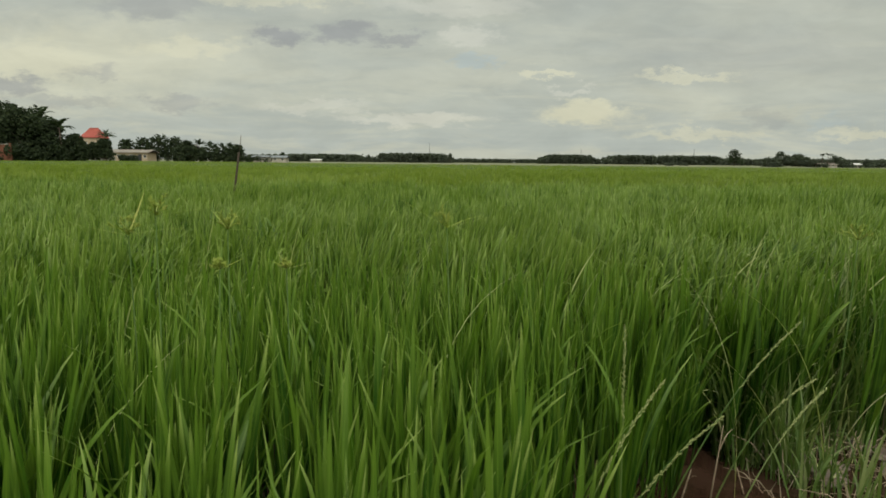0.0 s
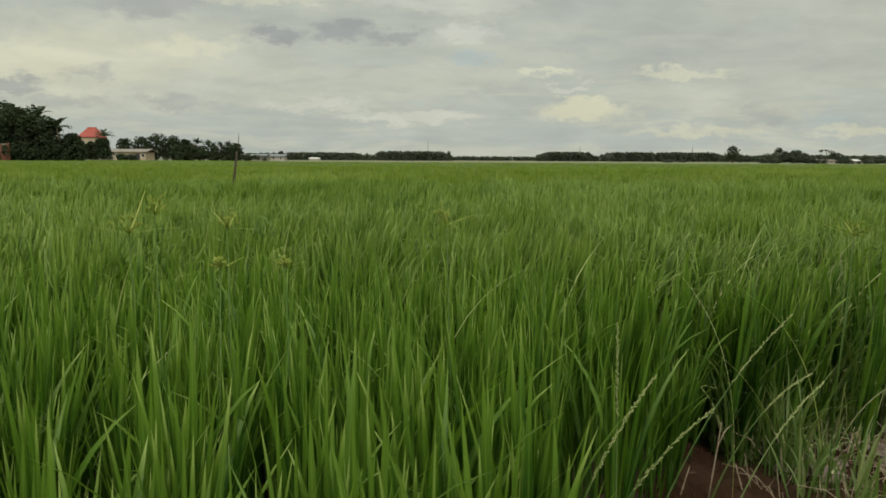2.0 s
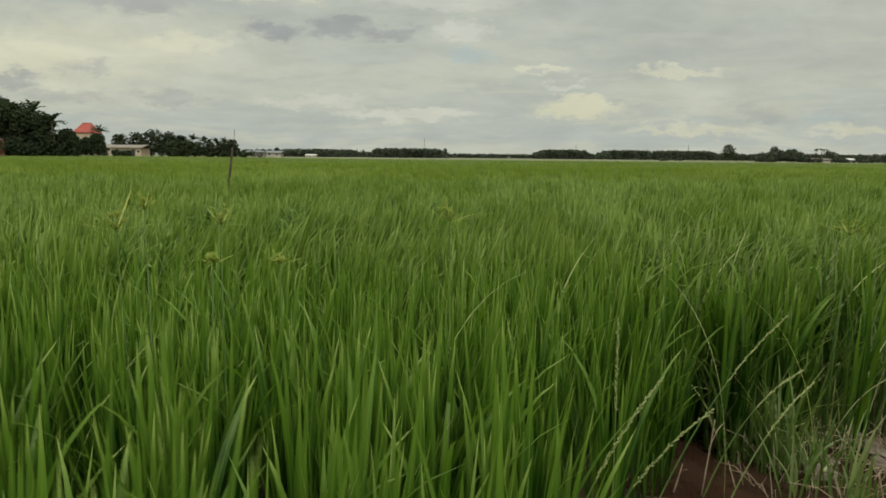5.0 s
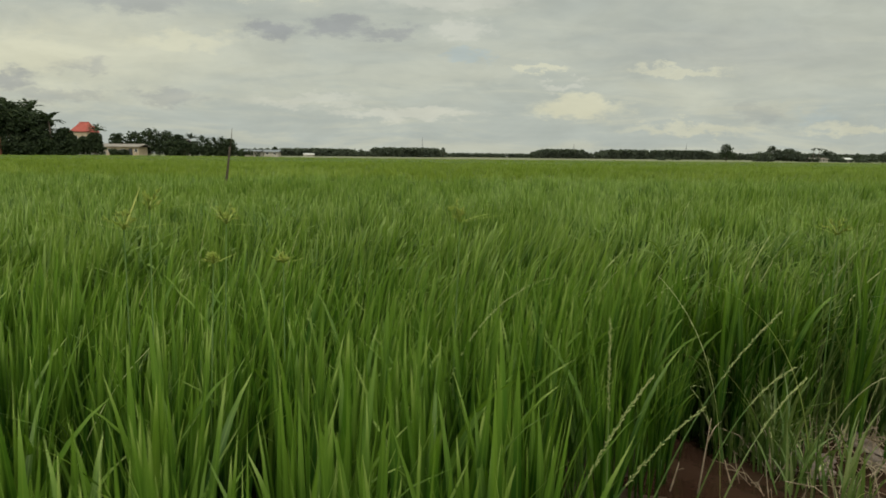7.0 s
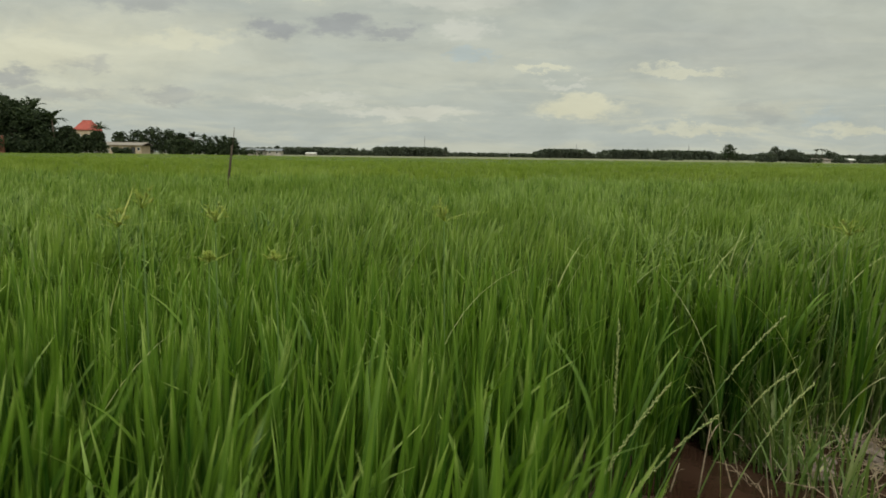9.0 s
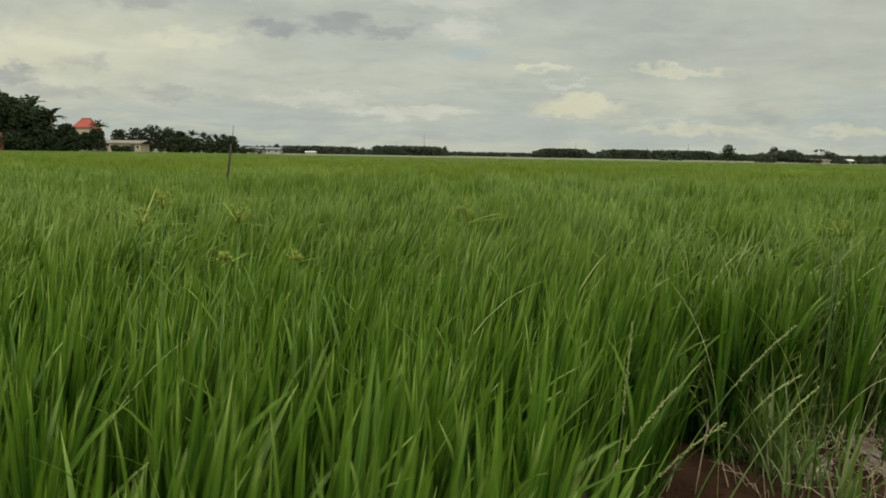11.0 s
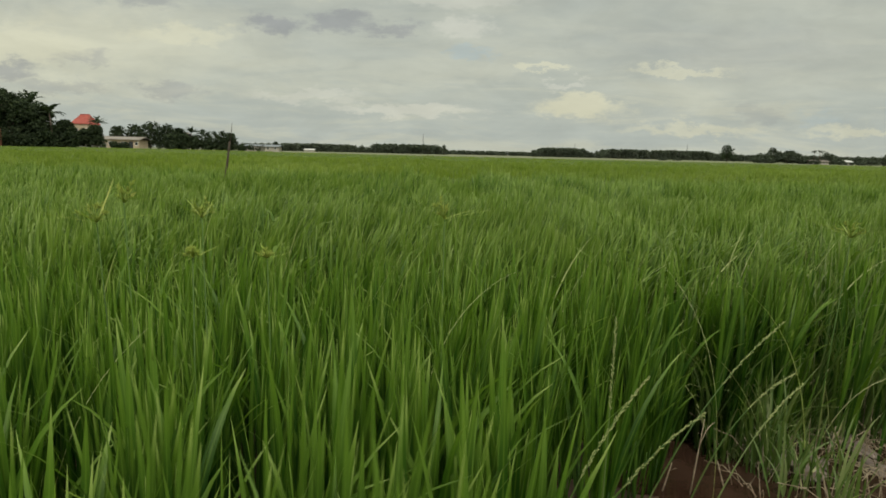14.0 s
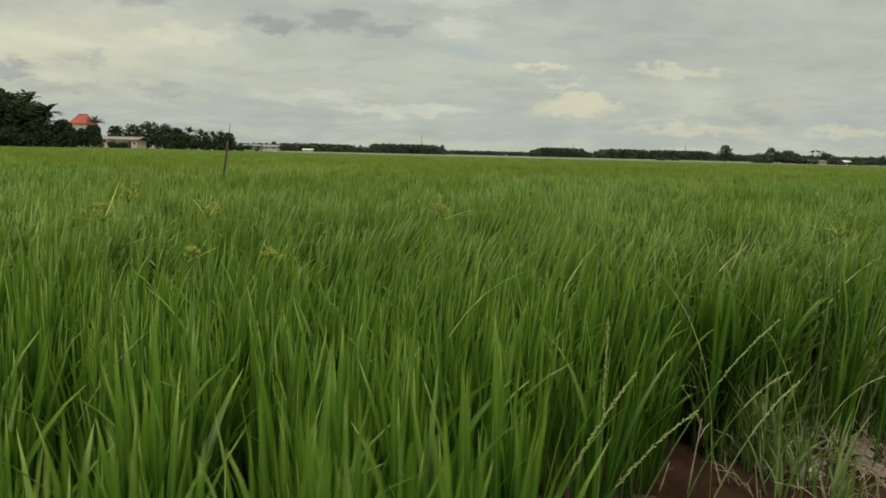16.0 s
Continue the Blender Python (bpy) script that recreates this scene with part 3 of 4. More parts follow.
def grass_tuft(x, y, rng, height, count, label):
    """A clump of wild grass with arching leaves and a few dead ones."""
    ob = thing("grass_tuft", (x, y, -0.01), label, "grass tuft", "grass tufts beside the field")
    V, F = leaf_list(), []
    for _ in range(count):
        a = rng.uniform(0, 6.283)
        blade(V, F, (rng.uniform(-0.05, 0.05), rng.uniform(-0.05, 0.05), 0.0), a, height * rng.uniform(0.55, 1.1),
              rng.uniform(0.008, 0.016), rng.uniform(0.03, 0.35), rng.choice((0.2, 0.4, 0.8, 1.1, 1.5)), 8, 0.2, rng.uniform(-1.2, 1.2))
    part("green_leaves", mesh("green_leaves", (V, F), WILD, True), None, ob)
    V, F = [], []
    for _ in range(max(1, count // 12)):
        a = rng.uniform(0, 6.283)
        blade(V, F, (rng.uniform(-0.05, 0.05), rng.uniform(-0.05, 0.05), 0.0), a, height * rng.uniform(0.4, 0.9),
              rng.uniform(0.004, 0.007), rng.uniform(0.1, 0.6), rng.choice((0.8, 1.4, 2.0)), 8, 0.2, rng.uniform(-1.2, 1.2))
    part("dead_leaves", mesh("dead_leaves", (V, F), PALE, True), None, ob, "withered pale leaves")
    MOVING.append((ob, (x, y, -0.01), 0.0, 0.6, rng.uniform(0, 6.283), "lean"))
    return ob


def sow_tufts():
    rng = random.Random(33)
    for _ in range(52):
        y = rng.uniform(3.3, 5.6)
        x = min(field_edge(y), 3.0) + rng.uniform(-0.5, 0.9) + (0.8 if y < 3.6 else 0.0)
        if x < 0.58 * y:
            continue
        grass_tuft(x, y, rng, rng.uniform(0.65, 0.95), 26, "tall tangled grey-green grass tuft with withered leaves")
    for _ in range(28):
        y = rng.uniform(2.9, 4.3)
        x = field_edge(y) + rng.uniform(-0.5, 0.15)
        grass_tuft(x, y, rng, rng.uniform(0.80, 1.05), 13, "tall arching grass tuft mixed into the field edge")
    for _ in range(20):
        grass_tuft(rng.uniform(1.5, 2.3), rng.uniform(2.85, 3.3), rng, rng.uniform(0.5, 0.85), 14, "tall arching grass tuft mixed into the field edge")
    for _ in range(8):
        grass_tuft(rng.uniform(1.15, 1.8), rng.uniform(2.62, 3.0), rng, rng.uniform(0.65, 0.92), 9, "tall arching grass tuft mixed into the field edge")
    for _ in range(16):
        y = rng.uniform(2.75, 3.9)
        grass_tuft(y * rng.uniform(0.60, 0.74), y, rng, rng.uniform(0.85, 1.08), 15, "tall tangled grey-green grass tuft with withered leaves")
    for _ in range(22):
        grass_tuft(rng.gauss(1.40, 0.12), rng.gauss(2.70, 0.20), rng, rng.uniform(0.22, 0.60), 13, "low grass tuft growing from wet mud")
    for _ in range(16):
        y = rng.uniform(2.6, 3.3)
        grass_tuft(rng.uniform(1.9, 2.6), y, rng, rng.uniform(0.2, 0.5), 12, "low grass tuft growing from wet mud")


def thin_grass():
    """Sparse shoots that stand in the shallow water."""
    rng = random.Random(91)
    for _ in range(8):
        rice_plant(rng.uniform(1.15, 1.5), rng.uniform(2.55, 2.8), rng, 2)
    for _ in range(10):
        rice_plant(rng.uniform(1.6, 2.2), rng.uniform(2.85, 3.15), rng, 3)
    # shorter young plants in front of the tall ones, where the light reaches the ground
    for _ in range(24):
        rice_plant(rng.uniform(1.16, 1.62), rng.uniform(2.60, 2.98), rng, 3, rng.uniform(0.55, 0.90))
    for _ in range(14):
        rice_plant(rng.uniform(0.98, 1.32), rng.uniform(2.76, 2.98), rng, 3, rng.uniform(0.45, 0.75))
    for _ in range(14):
        y = rng.uniform(2.1, 2.9)
        rice_plant(field_edge(y) + rng.uniform(-0.06, 0.05), y, rng, 3, rng.uniform(0.55, 0.85))
    for _ in range(12):
        rice_plant(rng.uniform(1.55, 2.3), rng.uniform(2.75, 3.1), rng, 3, rng.uniform(0.5, 0.8))
    for _ in range(4):
        rice_plant(rng.uniform(1.66, 1.85), rng.uniform(2.45, 2.75), rng, 1)
    for _ in range(22):
        y = rng.uniform(2.2, 3.4)
        grass_tuft(field_edge(y) + rng.uniform(0.42, 1.1), y, rng, rng.uniform(0.15, 0.36), 7, "sparse thin grass shoots standing in shallow water")


def loose_rice():
    """Single plants that stand apart in the mud."""
    rng = random.Random(59)
    for _ in range(26):
        y = rng.uniform(2.95, 4.1)
        rice_plant(field_edge(y) + rng.uniform(-0.4, 0.40), y, rng, 3)


SEED = foliage("seed_head", (0.30, 0.35, 0.12), (0.38, 0.42, 0.16), (0.46, 0.47, 0.22), through_light=0.2)


def seed_spike(x, y, az, length, lean, bend, mat, rng):
    """A grass stalk that ends in a long narrow seed head."""
    ob = thing("seed_spike", (x, y, 0.0), "long arching grass stalk with a yellowish seed head", "grass stalk", "seed stalks")
    pts, p, n = [], Vector((0, 0, 0)), 14
    for i in range(n + 1):
        pts.append(tuple(p))
        th = lean + bend * (i / n) ** 2
        p = p + Vector((math.sin(th) * math.cos(az), math.sin(th) * math.sin(az), math.cos(th))) * (length / n)
    V, F = [], []
    tube(V, F, pts, [0.0032 - 0.0018 * i / n for i in range(n + 1)], 5)
    part("stalk", mesh("stalk", (V, F), mat, True), None, ob)
    V, F = [], []
    for i in range(90):
        s = 0.72 + 0.28 * i / 89
        j = min(int(s * n), n - 1)
        a, b = Vector(pts[j]), Vector(pts[j + 1])
        c = a + (b - a) * (s * n - j)
        way = ((b - a).normalized() + Vector((rng.uniform(-1, 1), rng.uniform(-1, 1), rng.uniform(-1, 1))) * 0.55).normalized()
        w = 0.0018
        tube(V, F, [tuple(c), tuple(c + way * 0.004), tuple(c + way * 0.009)], [w * 0.5, w, w * 0.2], 4)
    part("seed_head", mesh("seed_head", (V, F), SEED, True), None, ob, "pale yellow-green seed head")
    MOVING.append((ob, (x, y, 0.0), 0.0, 0.7, rng.uniform(0, 6.283), "lean"))


def bent_leaf(x, y, z_len, az, lean, bend, rng, width=0.012):
    ob = thing("bent_leaf", (x, y, 0.0), "single pale withered rice leaf bent over at its tip", "rice leaf", "pale bent leaves")
    V, F = [], []
    blade(V, F, (0, 0, 0.0), az, z_len, width, lean, bend, 14, 0.25, rng.uniform(-0.6, 0.6))
    part("leaf", mesh("leaf", (V, F), PALE, True), None, ob)
    MOVING.append((ob, (x, y, 0.0), 0.0, 0.8, rng.uniform(0, 6.283), "lean"))


def dry_stalk(x, y, height, az, lean, rng):
    """A dead stem with its node and a frayed end."""
    ob = thing("dry_stalk", (x, y, -0.01), "single dead straw-coloured stalk standing in the mud", "dry stalk", "dead stalks in the mud")
    ca, sa = math.cos(az), math.sin(az)
    spine = [(lean * height * k * ca, lean * height * k * sa, height * k) for k in (0.0, 0.33, 0.66, 1.0)]
    V, F = [], []
    tube(V, F, spine, [0.0034, 0.0030, 0.0026, 0.0014], 6)
    tube(V, F, [(p[0], p[1], p[2] + d) for p, d in ((spine[1], -0.004), (spine[1], 0.0), (spine[1], 0.004))], [0.0030, 0.0042, 0.0030], 6)
    part("stem", mesh("stem", (V, F), STRAW, True), None, ob)
    V, F = [], []
    blade(V, F, spine[2], az + rng.uniform(-1, 1), height * 0.4, 0.005, 0.5, 1.4, 6, 0.2, 0.6)
    part("withered_leaf", mesh("withered_leaf", (V, F), STRAW, True), None, ob)


def sedge(x, y, top, size, turn, seed):
    """A flat sedge: a straight stem, leafy bracts and an umbel of yellow spikelets."""
    rng = random.Random(seed)
    ob = thing("flat_sedge", (x, y, 0.0), "flowering sedge with a yellow-green umbel above the rice", "sedge", "sedges in the rice", turn=turn)
    V, F = [], []
    tube(V, F, [(0, 0, 0), (0.01, 0, top * 0.5), (0, 0.01, top)], [0.003, 0.0025, 0.0018], 5)
    part("stem", mesh("stem", (V, F), STEM, True), None, ob)
    for i in range(4):
        V, F = [], []
        blade(V, F, (0, 0.01, top), i * 1.75 + rng.uniform(-0.4, 0.4), size * rng.uniform(0.8, 1.7), 0.0042, rng.uniform(1.05, 1.5), rng.uniform(-0.2, 0.4), 8, 0.3, 0.3)
        part("bract", mesh("bract", (V, F), SEDGE, True), None, ob, "narrow yellow-green bract")
    for i in range(11):
        a, tilt, ln = rng.uniform(0, 6.283), rng.uniform(0.1, 1.1), size * rng.uniform(0.14, 0.42)
        way = Vector((math.sin(tilt) * math.cos(a), math.sin(tilt) * math.sin(a), math.cos(tilt)))
        p = Vector((0, 0.01, top))
        e = p + way * ln
        V, F = [], []
        tube(V, F, [tuple(p), tuple((p + e) / 2 + Vector((0, 0, 0.004))), tuple(e)], [0.0011, 0.001, 0.0008], 4)
        for _ in range(7):
            d = (way + Vector((rng.uniform(-1, 1), rng.uniform(-1, 1), rng.uniform(-0.7, 1)))).normalized()
            s = e - way * rng.uniform(0, ln * 0.3)
            q = rng.uniform(0.010, 0.017)
            tube(V, F, [tuple(s), tuple(s + d * q * 0.5), tuple(s + d * q)], [0.0007, 0.0014, 0.0003], 4)
        part("flower_ray", mesh("flower_ray", (V, F), SEDGE, True), None, ob, "yellow-green spikelets")
    MOVING.append((ob, (x, y, 0.0), turn, 0.55, rng.uniform(0, 6.283), "lean"))


def weeds():
    rng = random.Random(77)
    wet_edge()
    sow_tufts()
    loose_rice()
    thin_grass()
    for x, y, top, size, turn, seed in ((-0.79, 1.75, 1.10, 0.14, 10, 1), (-0.88, 1.82, 1.04, 0.14, 80, 2), (-0.60, 1.80, 1.06, 0.13, 140, 3),
                                        (-0.57, 1.62, 0.98, 0.08, 200, 4), (0.03, 1.90, 1.06, 0.16, 50, 5), (1.38, 2.20, 1.00, 0.17, 120, 6),
                                        (-0.43, 1.75, 0.96, 0.07, 20, 7)):
        sedge(x, y, top, size, turn, seed)
    for x, y, az, ln, lean, bend in ((0.66, 1.60, 0.45, 0.80, 0.40, 0.80), (0.52, 1.72, 0.35, 0.98, 0.42, 0.62),
                                     (0.46, 1.58, 1.6, 0.84, 0.03, 0.12), (0.14, 1.20, 0.3, 0.88, 0.22, 0.55), (0.20, 1.28, 0.1, 0.84, 0.25, 0.75), (0.80, 1.95, 0.2, 0.72, 0.3, 0.9), (1.45, 2.9, 2.6, 0.8, 0.2, 1.3)):
        seed_spike(x, y, az, ln, lean, bend, WILD, rng)
    for x, y, ln, az, lean, bend in ((1.02, 2.15, 0.96, 2.9, 0.05, 0.9), (1.46, 2.35, 1.02, 3.0, 0.15, 1.4), (0.00, 2.0, 1.10, 0.3, -0.12, 1.7),
                                     (-0.95, 1.5, 0.92, 0.3, 0.1, 0.9), (1.9, 3.3, 0.98, 2.6, 0.1, 1.5), (1.15, 3.0, 0.98, 0.5, 0.1, 1.2),
                                     (1.42, 2.7, 0.90, 2.8, 0.25, 1.3), (1.55, 2.75, 0.80, 2.7, 0.3, 1.6), (-0.35, 2.2, 0.96, 0.2, 0.05, 0.7),
                                     (1.85, 3.1, 0.94, 2.9, 0.2, 1.2), (0.45, 2.7, 1.0, 0.4, 0.0, 0.9)):
        bent_leaf(x, y, ln, az, lean, bend, rng)
    for x, y, ln, az, lean, bend in ((1.30, 2.62, 0.62, 0.3, 0.25, 1.5), (1.58, 2.86, 0.62, 0.1, 0.5, 1.1), (1.45, 2.95, 0.66, 0.4, 0.35, 0.9), (1.22, 2.75, 0.70, 0.5, 0.1, 1.2),
                                     (1.75, 3.05, 0.6, 3.0, 0.5, 1.2), (2.0, 3.2, 0.66, 3.3, 0.5, 1.3)):
        bent_leaf(x, y, ln, az, lean, bend, rng)
    for _ in range(34):
        y = rng.uniform(2.3, 5.5)
        bent_leaf(rng.uniform(-0.62, 0.6) * y, y, rng.uniform(0.92, 1.04), rng.uniform(-0.5, 0.5), rng.uniform(0.0, 0.08), rng.uniform(0.3, 1.3), rng, 0.010)
    for _ in range(12):
        bent_leaf(rng.uniform(1.1, 2.1), rng.uniform(2.45, 3.2), rng.uniform(0.45, 0.75), rng.uniform(-0.6, 0.8) + rng.choice((0.0, 0.0, math.pi)), rng.uniform(0.1, 0.45), rng.uniform(0.7, 1.8), rng, 0.008)
    for x, y, h, az, lean in ((1.00, 2.30, 0.31, 0.2, 0.12), (0.90, 2.32, 0.13, 0.0, 0.25), (1.34, 2.42, 0.24, 2.8, 0.1), (1.16, 2.36, 0.12, 3.0, 0.3), (1.62, 2.5, 0.2, 0.5, 0.3)):
        dry_stalk(x, y, h, az, lean, rng)


weeds()


def stake():
    ob = thing("bamboo_stake", (-3.28, 10.0, 0.0), "thin dark weathered bamboo stake leaning in the rice", "stake")
    V, F = [], []
    tube(V, F, [(0, 0, -0.25), (0.06, 0, 0.5), (0.14, 0, 1.0), (0.19, 0, 1.36)], [0.021, 0.020, 0.018, 0.015], 8)
    for z, x in ((0.42, 0.052), (0.72, 0.096), (0.98, 0.137), (1.22, 0.171)):
        tube(V, F, [(x, 0, z - 0.012), (x, 0, z), (x, 0, z + 0.012)], [0.018, 0.023, 0.018], 8)
    part("pole", mesh("pole", (V, F), BAMBOO, True), None, ob)
    V, F = [], []
    tube(V, F, [(0.19, 0, 1.30), (0.215, 0, 1.48), (0.23, 0, 1.63)], [0.007, 0.005, 0.003], 6)
    part("twig", mesh("twig", (V, F), BAMBOO, True), None, ob, "thin bare tip of the stake")


stake()


# ---- trees ----
def leaf_cloud(rng, lumps, count, leaf, squash=1.0):
    """Leaves gathered in clumps on uneven lumps: (centre, radius)."""
    V, F = [], []
    total = sum(r * r for _, r in lumps)
    for c, r in lumps:
        for _ in range(max(6, int(count * r * r / total))):
            d = Vector((rng.gauss(0, 1), rng.gauss(0, 1), rng.gauss(0, 1))).normalized()
            rr = r * (1.0 - 0.55 * rng.random() ** 2.2) * (1 + 0.25 * noise.noise(Vector(c) + d * 2.3))
            p = Vector(c) + Vector((d.x * rr, d.y * rr, d.z * rr * squash))
            a = Vector((rng.gauss(0, 1), rng.gauss(0, 1), rng.gauss(0, 0.6))).normalized()
            b = a.cross(Vector((rng.gauss(0, 1), rng.gauss(0, 1), rng.gauss(0, 1)))).normalized()
            s = leaf * rng.uniform(0.6, 1.3)
            i = len(V)
            V += [tuple(p - a * s), tuple(p + b * s * 0.45 - a * s * 0.1), tuple(p + a * s), tuple(p - b * s * 0.45 + a * s * 0.1)]
            F.append((i, i + 1, i + 2, i + 3))
    return V, F


def tree(x, y, h, spread, leaves, leaf, seed, label, low=0.15, mat=None, trunk_r=None, group=""):
    rng = random.Random(seed)
    ob = thing("tree", (x, y, -0.05), label, "tree", group)
    r0 = trunk_r or h * 0.022
    V, F = [], []
    tube(V, F, [(0, 0, -0.2), (0.03 * h * rng.uniform(-1, 1), 0, h * 0.25), (0.05 * h * rng.uniform(-1, 1), 0.02 * h, h * 0.5), (0.04 * h * rng.uniform(-1, 1), 0, h * 0.85)],
         [r0, r0 * 0.75, r0 * 0.5, r0 * 0.12], 7)
    lumps = []
    for i in range(18):
        a = 6.283 * (i * 0.382 + rng.uniform(-0.06, 0.06))
        s = (i + 0.5) / 18
        z = h * (low + (1 - low) * (0.16 + 0.72 * s))
        reach = spread * (0.85 - 0.62 * s * s) * rng.uniform(0.5, 1.18)
        c = (reach * math.cos(a), reach * math.sin(a), z)
        tube(V, F, [(0, 0, h * (0.12 + 0.5 * s)), (c[0] * 0.5, c[1] * 0.5, z * 0.5 + h * (0.06 + 0.25 * s)), c], [r0 * 0.4, r0 * 0.25, r0 * 0.06], 5)
        lumps.append((c, spread * rng.uniform(0.20, 0.46)))
    lumps.append(((0, 0, h * 0.86), spread * 0.36))
    lumps.append(((0, 0, h * (low * 0.5 + 0.42)), spread * 0.62))
    part("trunk", mesh("trunk", (V, F), BARK, True), None, ob)
    part("crown", mesh("crown", leaf_cloud(rng, lumps, leaves, leaf, 0.85), mat or TREE), None, ob)
    return ob


def palm(x, y, h, seed, label, mat=None, frond=2.2, count=14, width=0.5):
    rng = random.Random(seed)
    ob = thing("palm_tree", (x, y, -0.05), label, "palm tree", "palms by the houses")
    V, F = [], []
    lean = rng.uniform(-0.06, 0.06) * h
    tube(V, F, [(0, 0, -0.2), (lean * 0.3, 0, h * 0.4), (lean, 0, h * 0.9)], [0.17, 0.13, 0.10], 7)
    part("trunk", mesh("trunk", (V, F), BARK, True), None, ob)
    for i in range(count):
        V, F = [], []
        a, rise, droop = 6.283 * i / count + rng.uniform(-0.2, 0.2), rng.uniform(0.15, 1.3), rng.uniform(0.8, 1.8)
        p = Vector((lean, 0, h * 0.9))
        n = 9
        for j in range(n):
            th = rise + droop * (j / n) ** 1.5
            way = Vector((math.sin(th) * math.cos(a), math.sin(th) * math.sin(a), math.cos(th)))
            q = p + way * frond / n
            side = Vector((-math.sin(a), math.cos(a), 0))
            w = width * math.sin(math.pi * (0.12 + 0.85 * j / n))
            for sg in (-1, 1):
                k = len(V)
                V += [tuple(p), tuple(q), tuple(q + side * sg * w + way * 0.15 - Vector((0, 0, 0.35 * w))), tuple(p + side * sg * w * 0.8 + way * 0.1 - Vector((0, 0, 0.35 * w)))]
                F.append((k, k + 1, k + 2))
                F.append((k, k + 2, k + 3)) if j % 2 else None
            p = q
        part("frond", mesh("frond", (V, F), mat or TREE), None, ob)
    return ob


def bush(x, y, h, spread, leaves, leaf, seed, label, mat=None):
    rng = random.Random(seed)
    ob = thing("bush", (x, y, -0.05), label, "bush", "bushes along the field")
    lumps = [((rng.uniform(-0.7, 0.7) * spread, rng.uniform(-0.4, 0.4) * spread, h * rng.uniform(0.35, 0.7)), h * rng.uniform(0.3, 0.45)) for _ in range(8)]
    V, F = [], []
    for c, _ in lumps:
        tube(V, F, [(c[0] * 0.3, c[1] * 0.3, -0.1), (c[0] * 0.7, c[1] * 0.7, c[2] * 0.6), c], [0.04, 0.03, 0.01], 5)
    part("stems", mesh("stems", (V, F), BARK), None, ob)
    part("leaves", mesh("leaves", leaf_cloud(rng, lumps, leaves, leaf, 0.9), mat or TREE), None, ob)


def forest(x0, x1, y, h, depth, seed, count, label, leaf=1.1):
    """A far block of planted trees: trunks and crowns that close into one dark band."""
    rng = random.Random(seed)
    V, F, W, G = [], [], [], []
    for _ in range(count):
        x, yy = rng.uniform(x0, x1), y + rng.uniform(0, depth)
        e = min(1.0, (x - x0) / 18 + 0.45, (x1 - x) / 18 + 0.45)
        hh = h * e * rng.uniform(0.90, 1.03)
        tube(W, G, [(x, yy, -0.3), (x, yy, hh * 0.7)], [0.14, 0.07], 5)
        lumps = [((x + rng.uniform(-1.4, 1.4), yy + rng.uniform(-1, 1), hh * z), rng.uniform(1.5, 2.3)) for z in (0.15, 0.32, 0.50, 0.68, 0.84)]
        v, f = leaf_cloud(rng, lumps, 120, leaf, 0.8)
        k = len(V)
        V += v
        F += [tuple(k + i for i in q) for q in f]
    ob = thing("far_trees", (0, 0, 0), label, "woods", kind="stuff")
    part("trunks", mesh("trunks", (W, G), BARK), None, ob)["kind"] = "stuff"
    part("crowns", mesh("crowns", (V, F), TREE_HAZED), None, ob)["kind"] = "stuff"


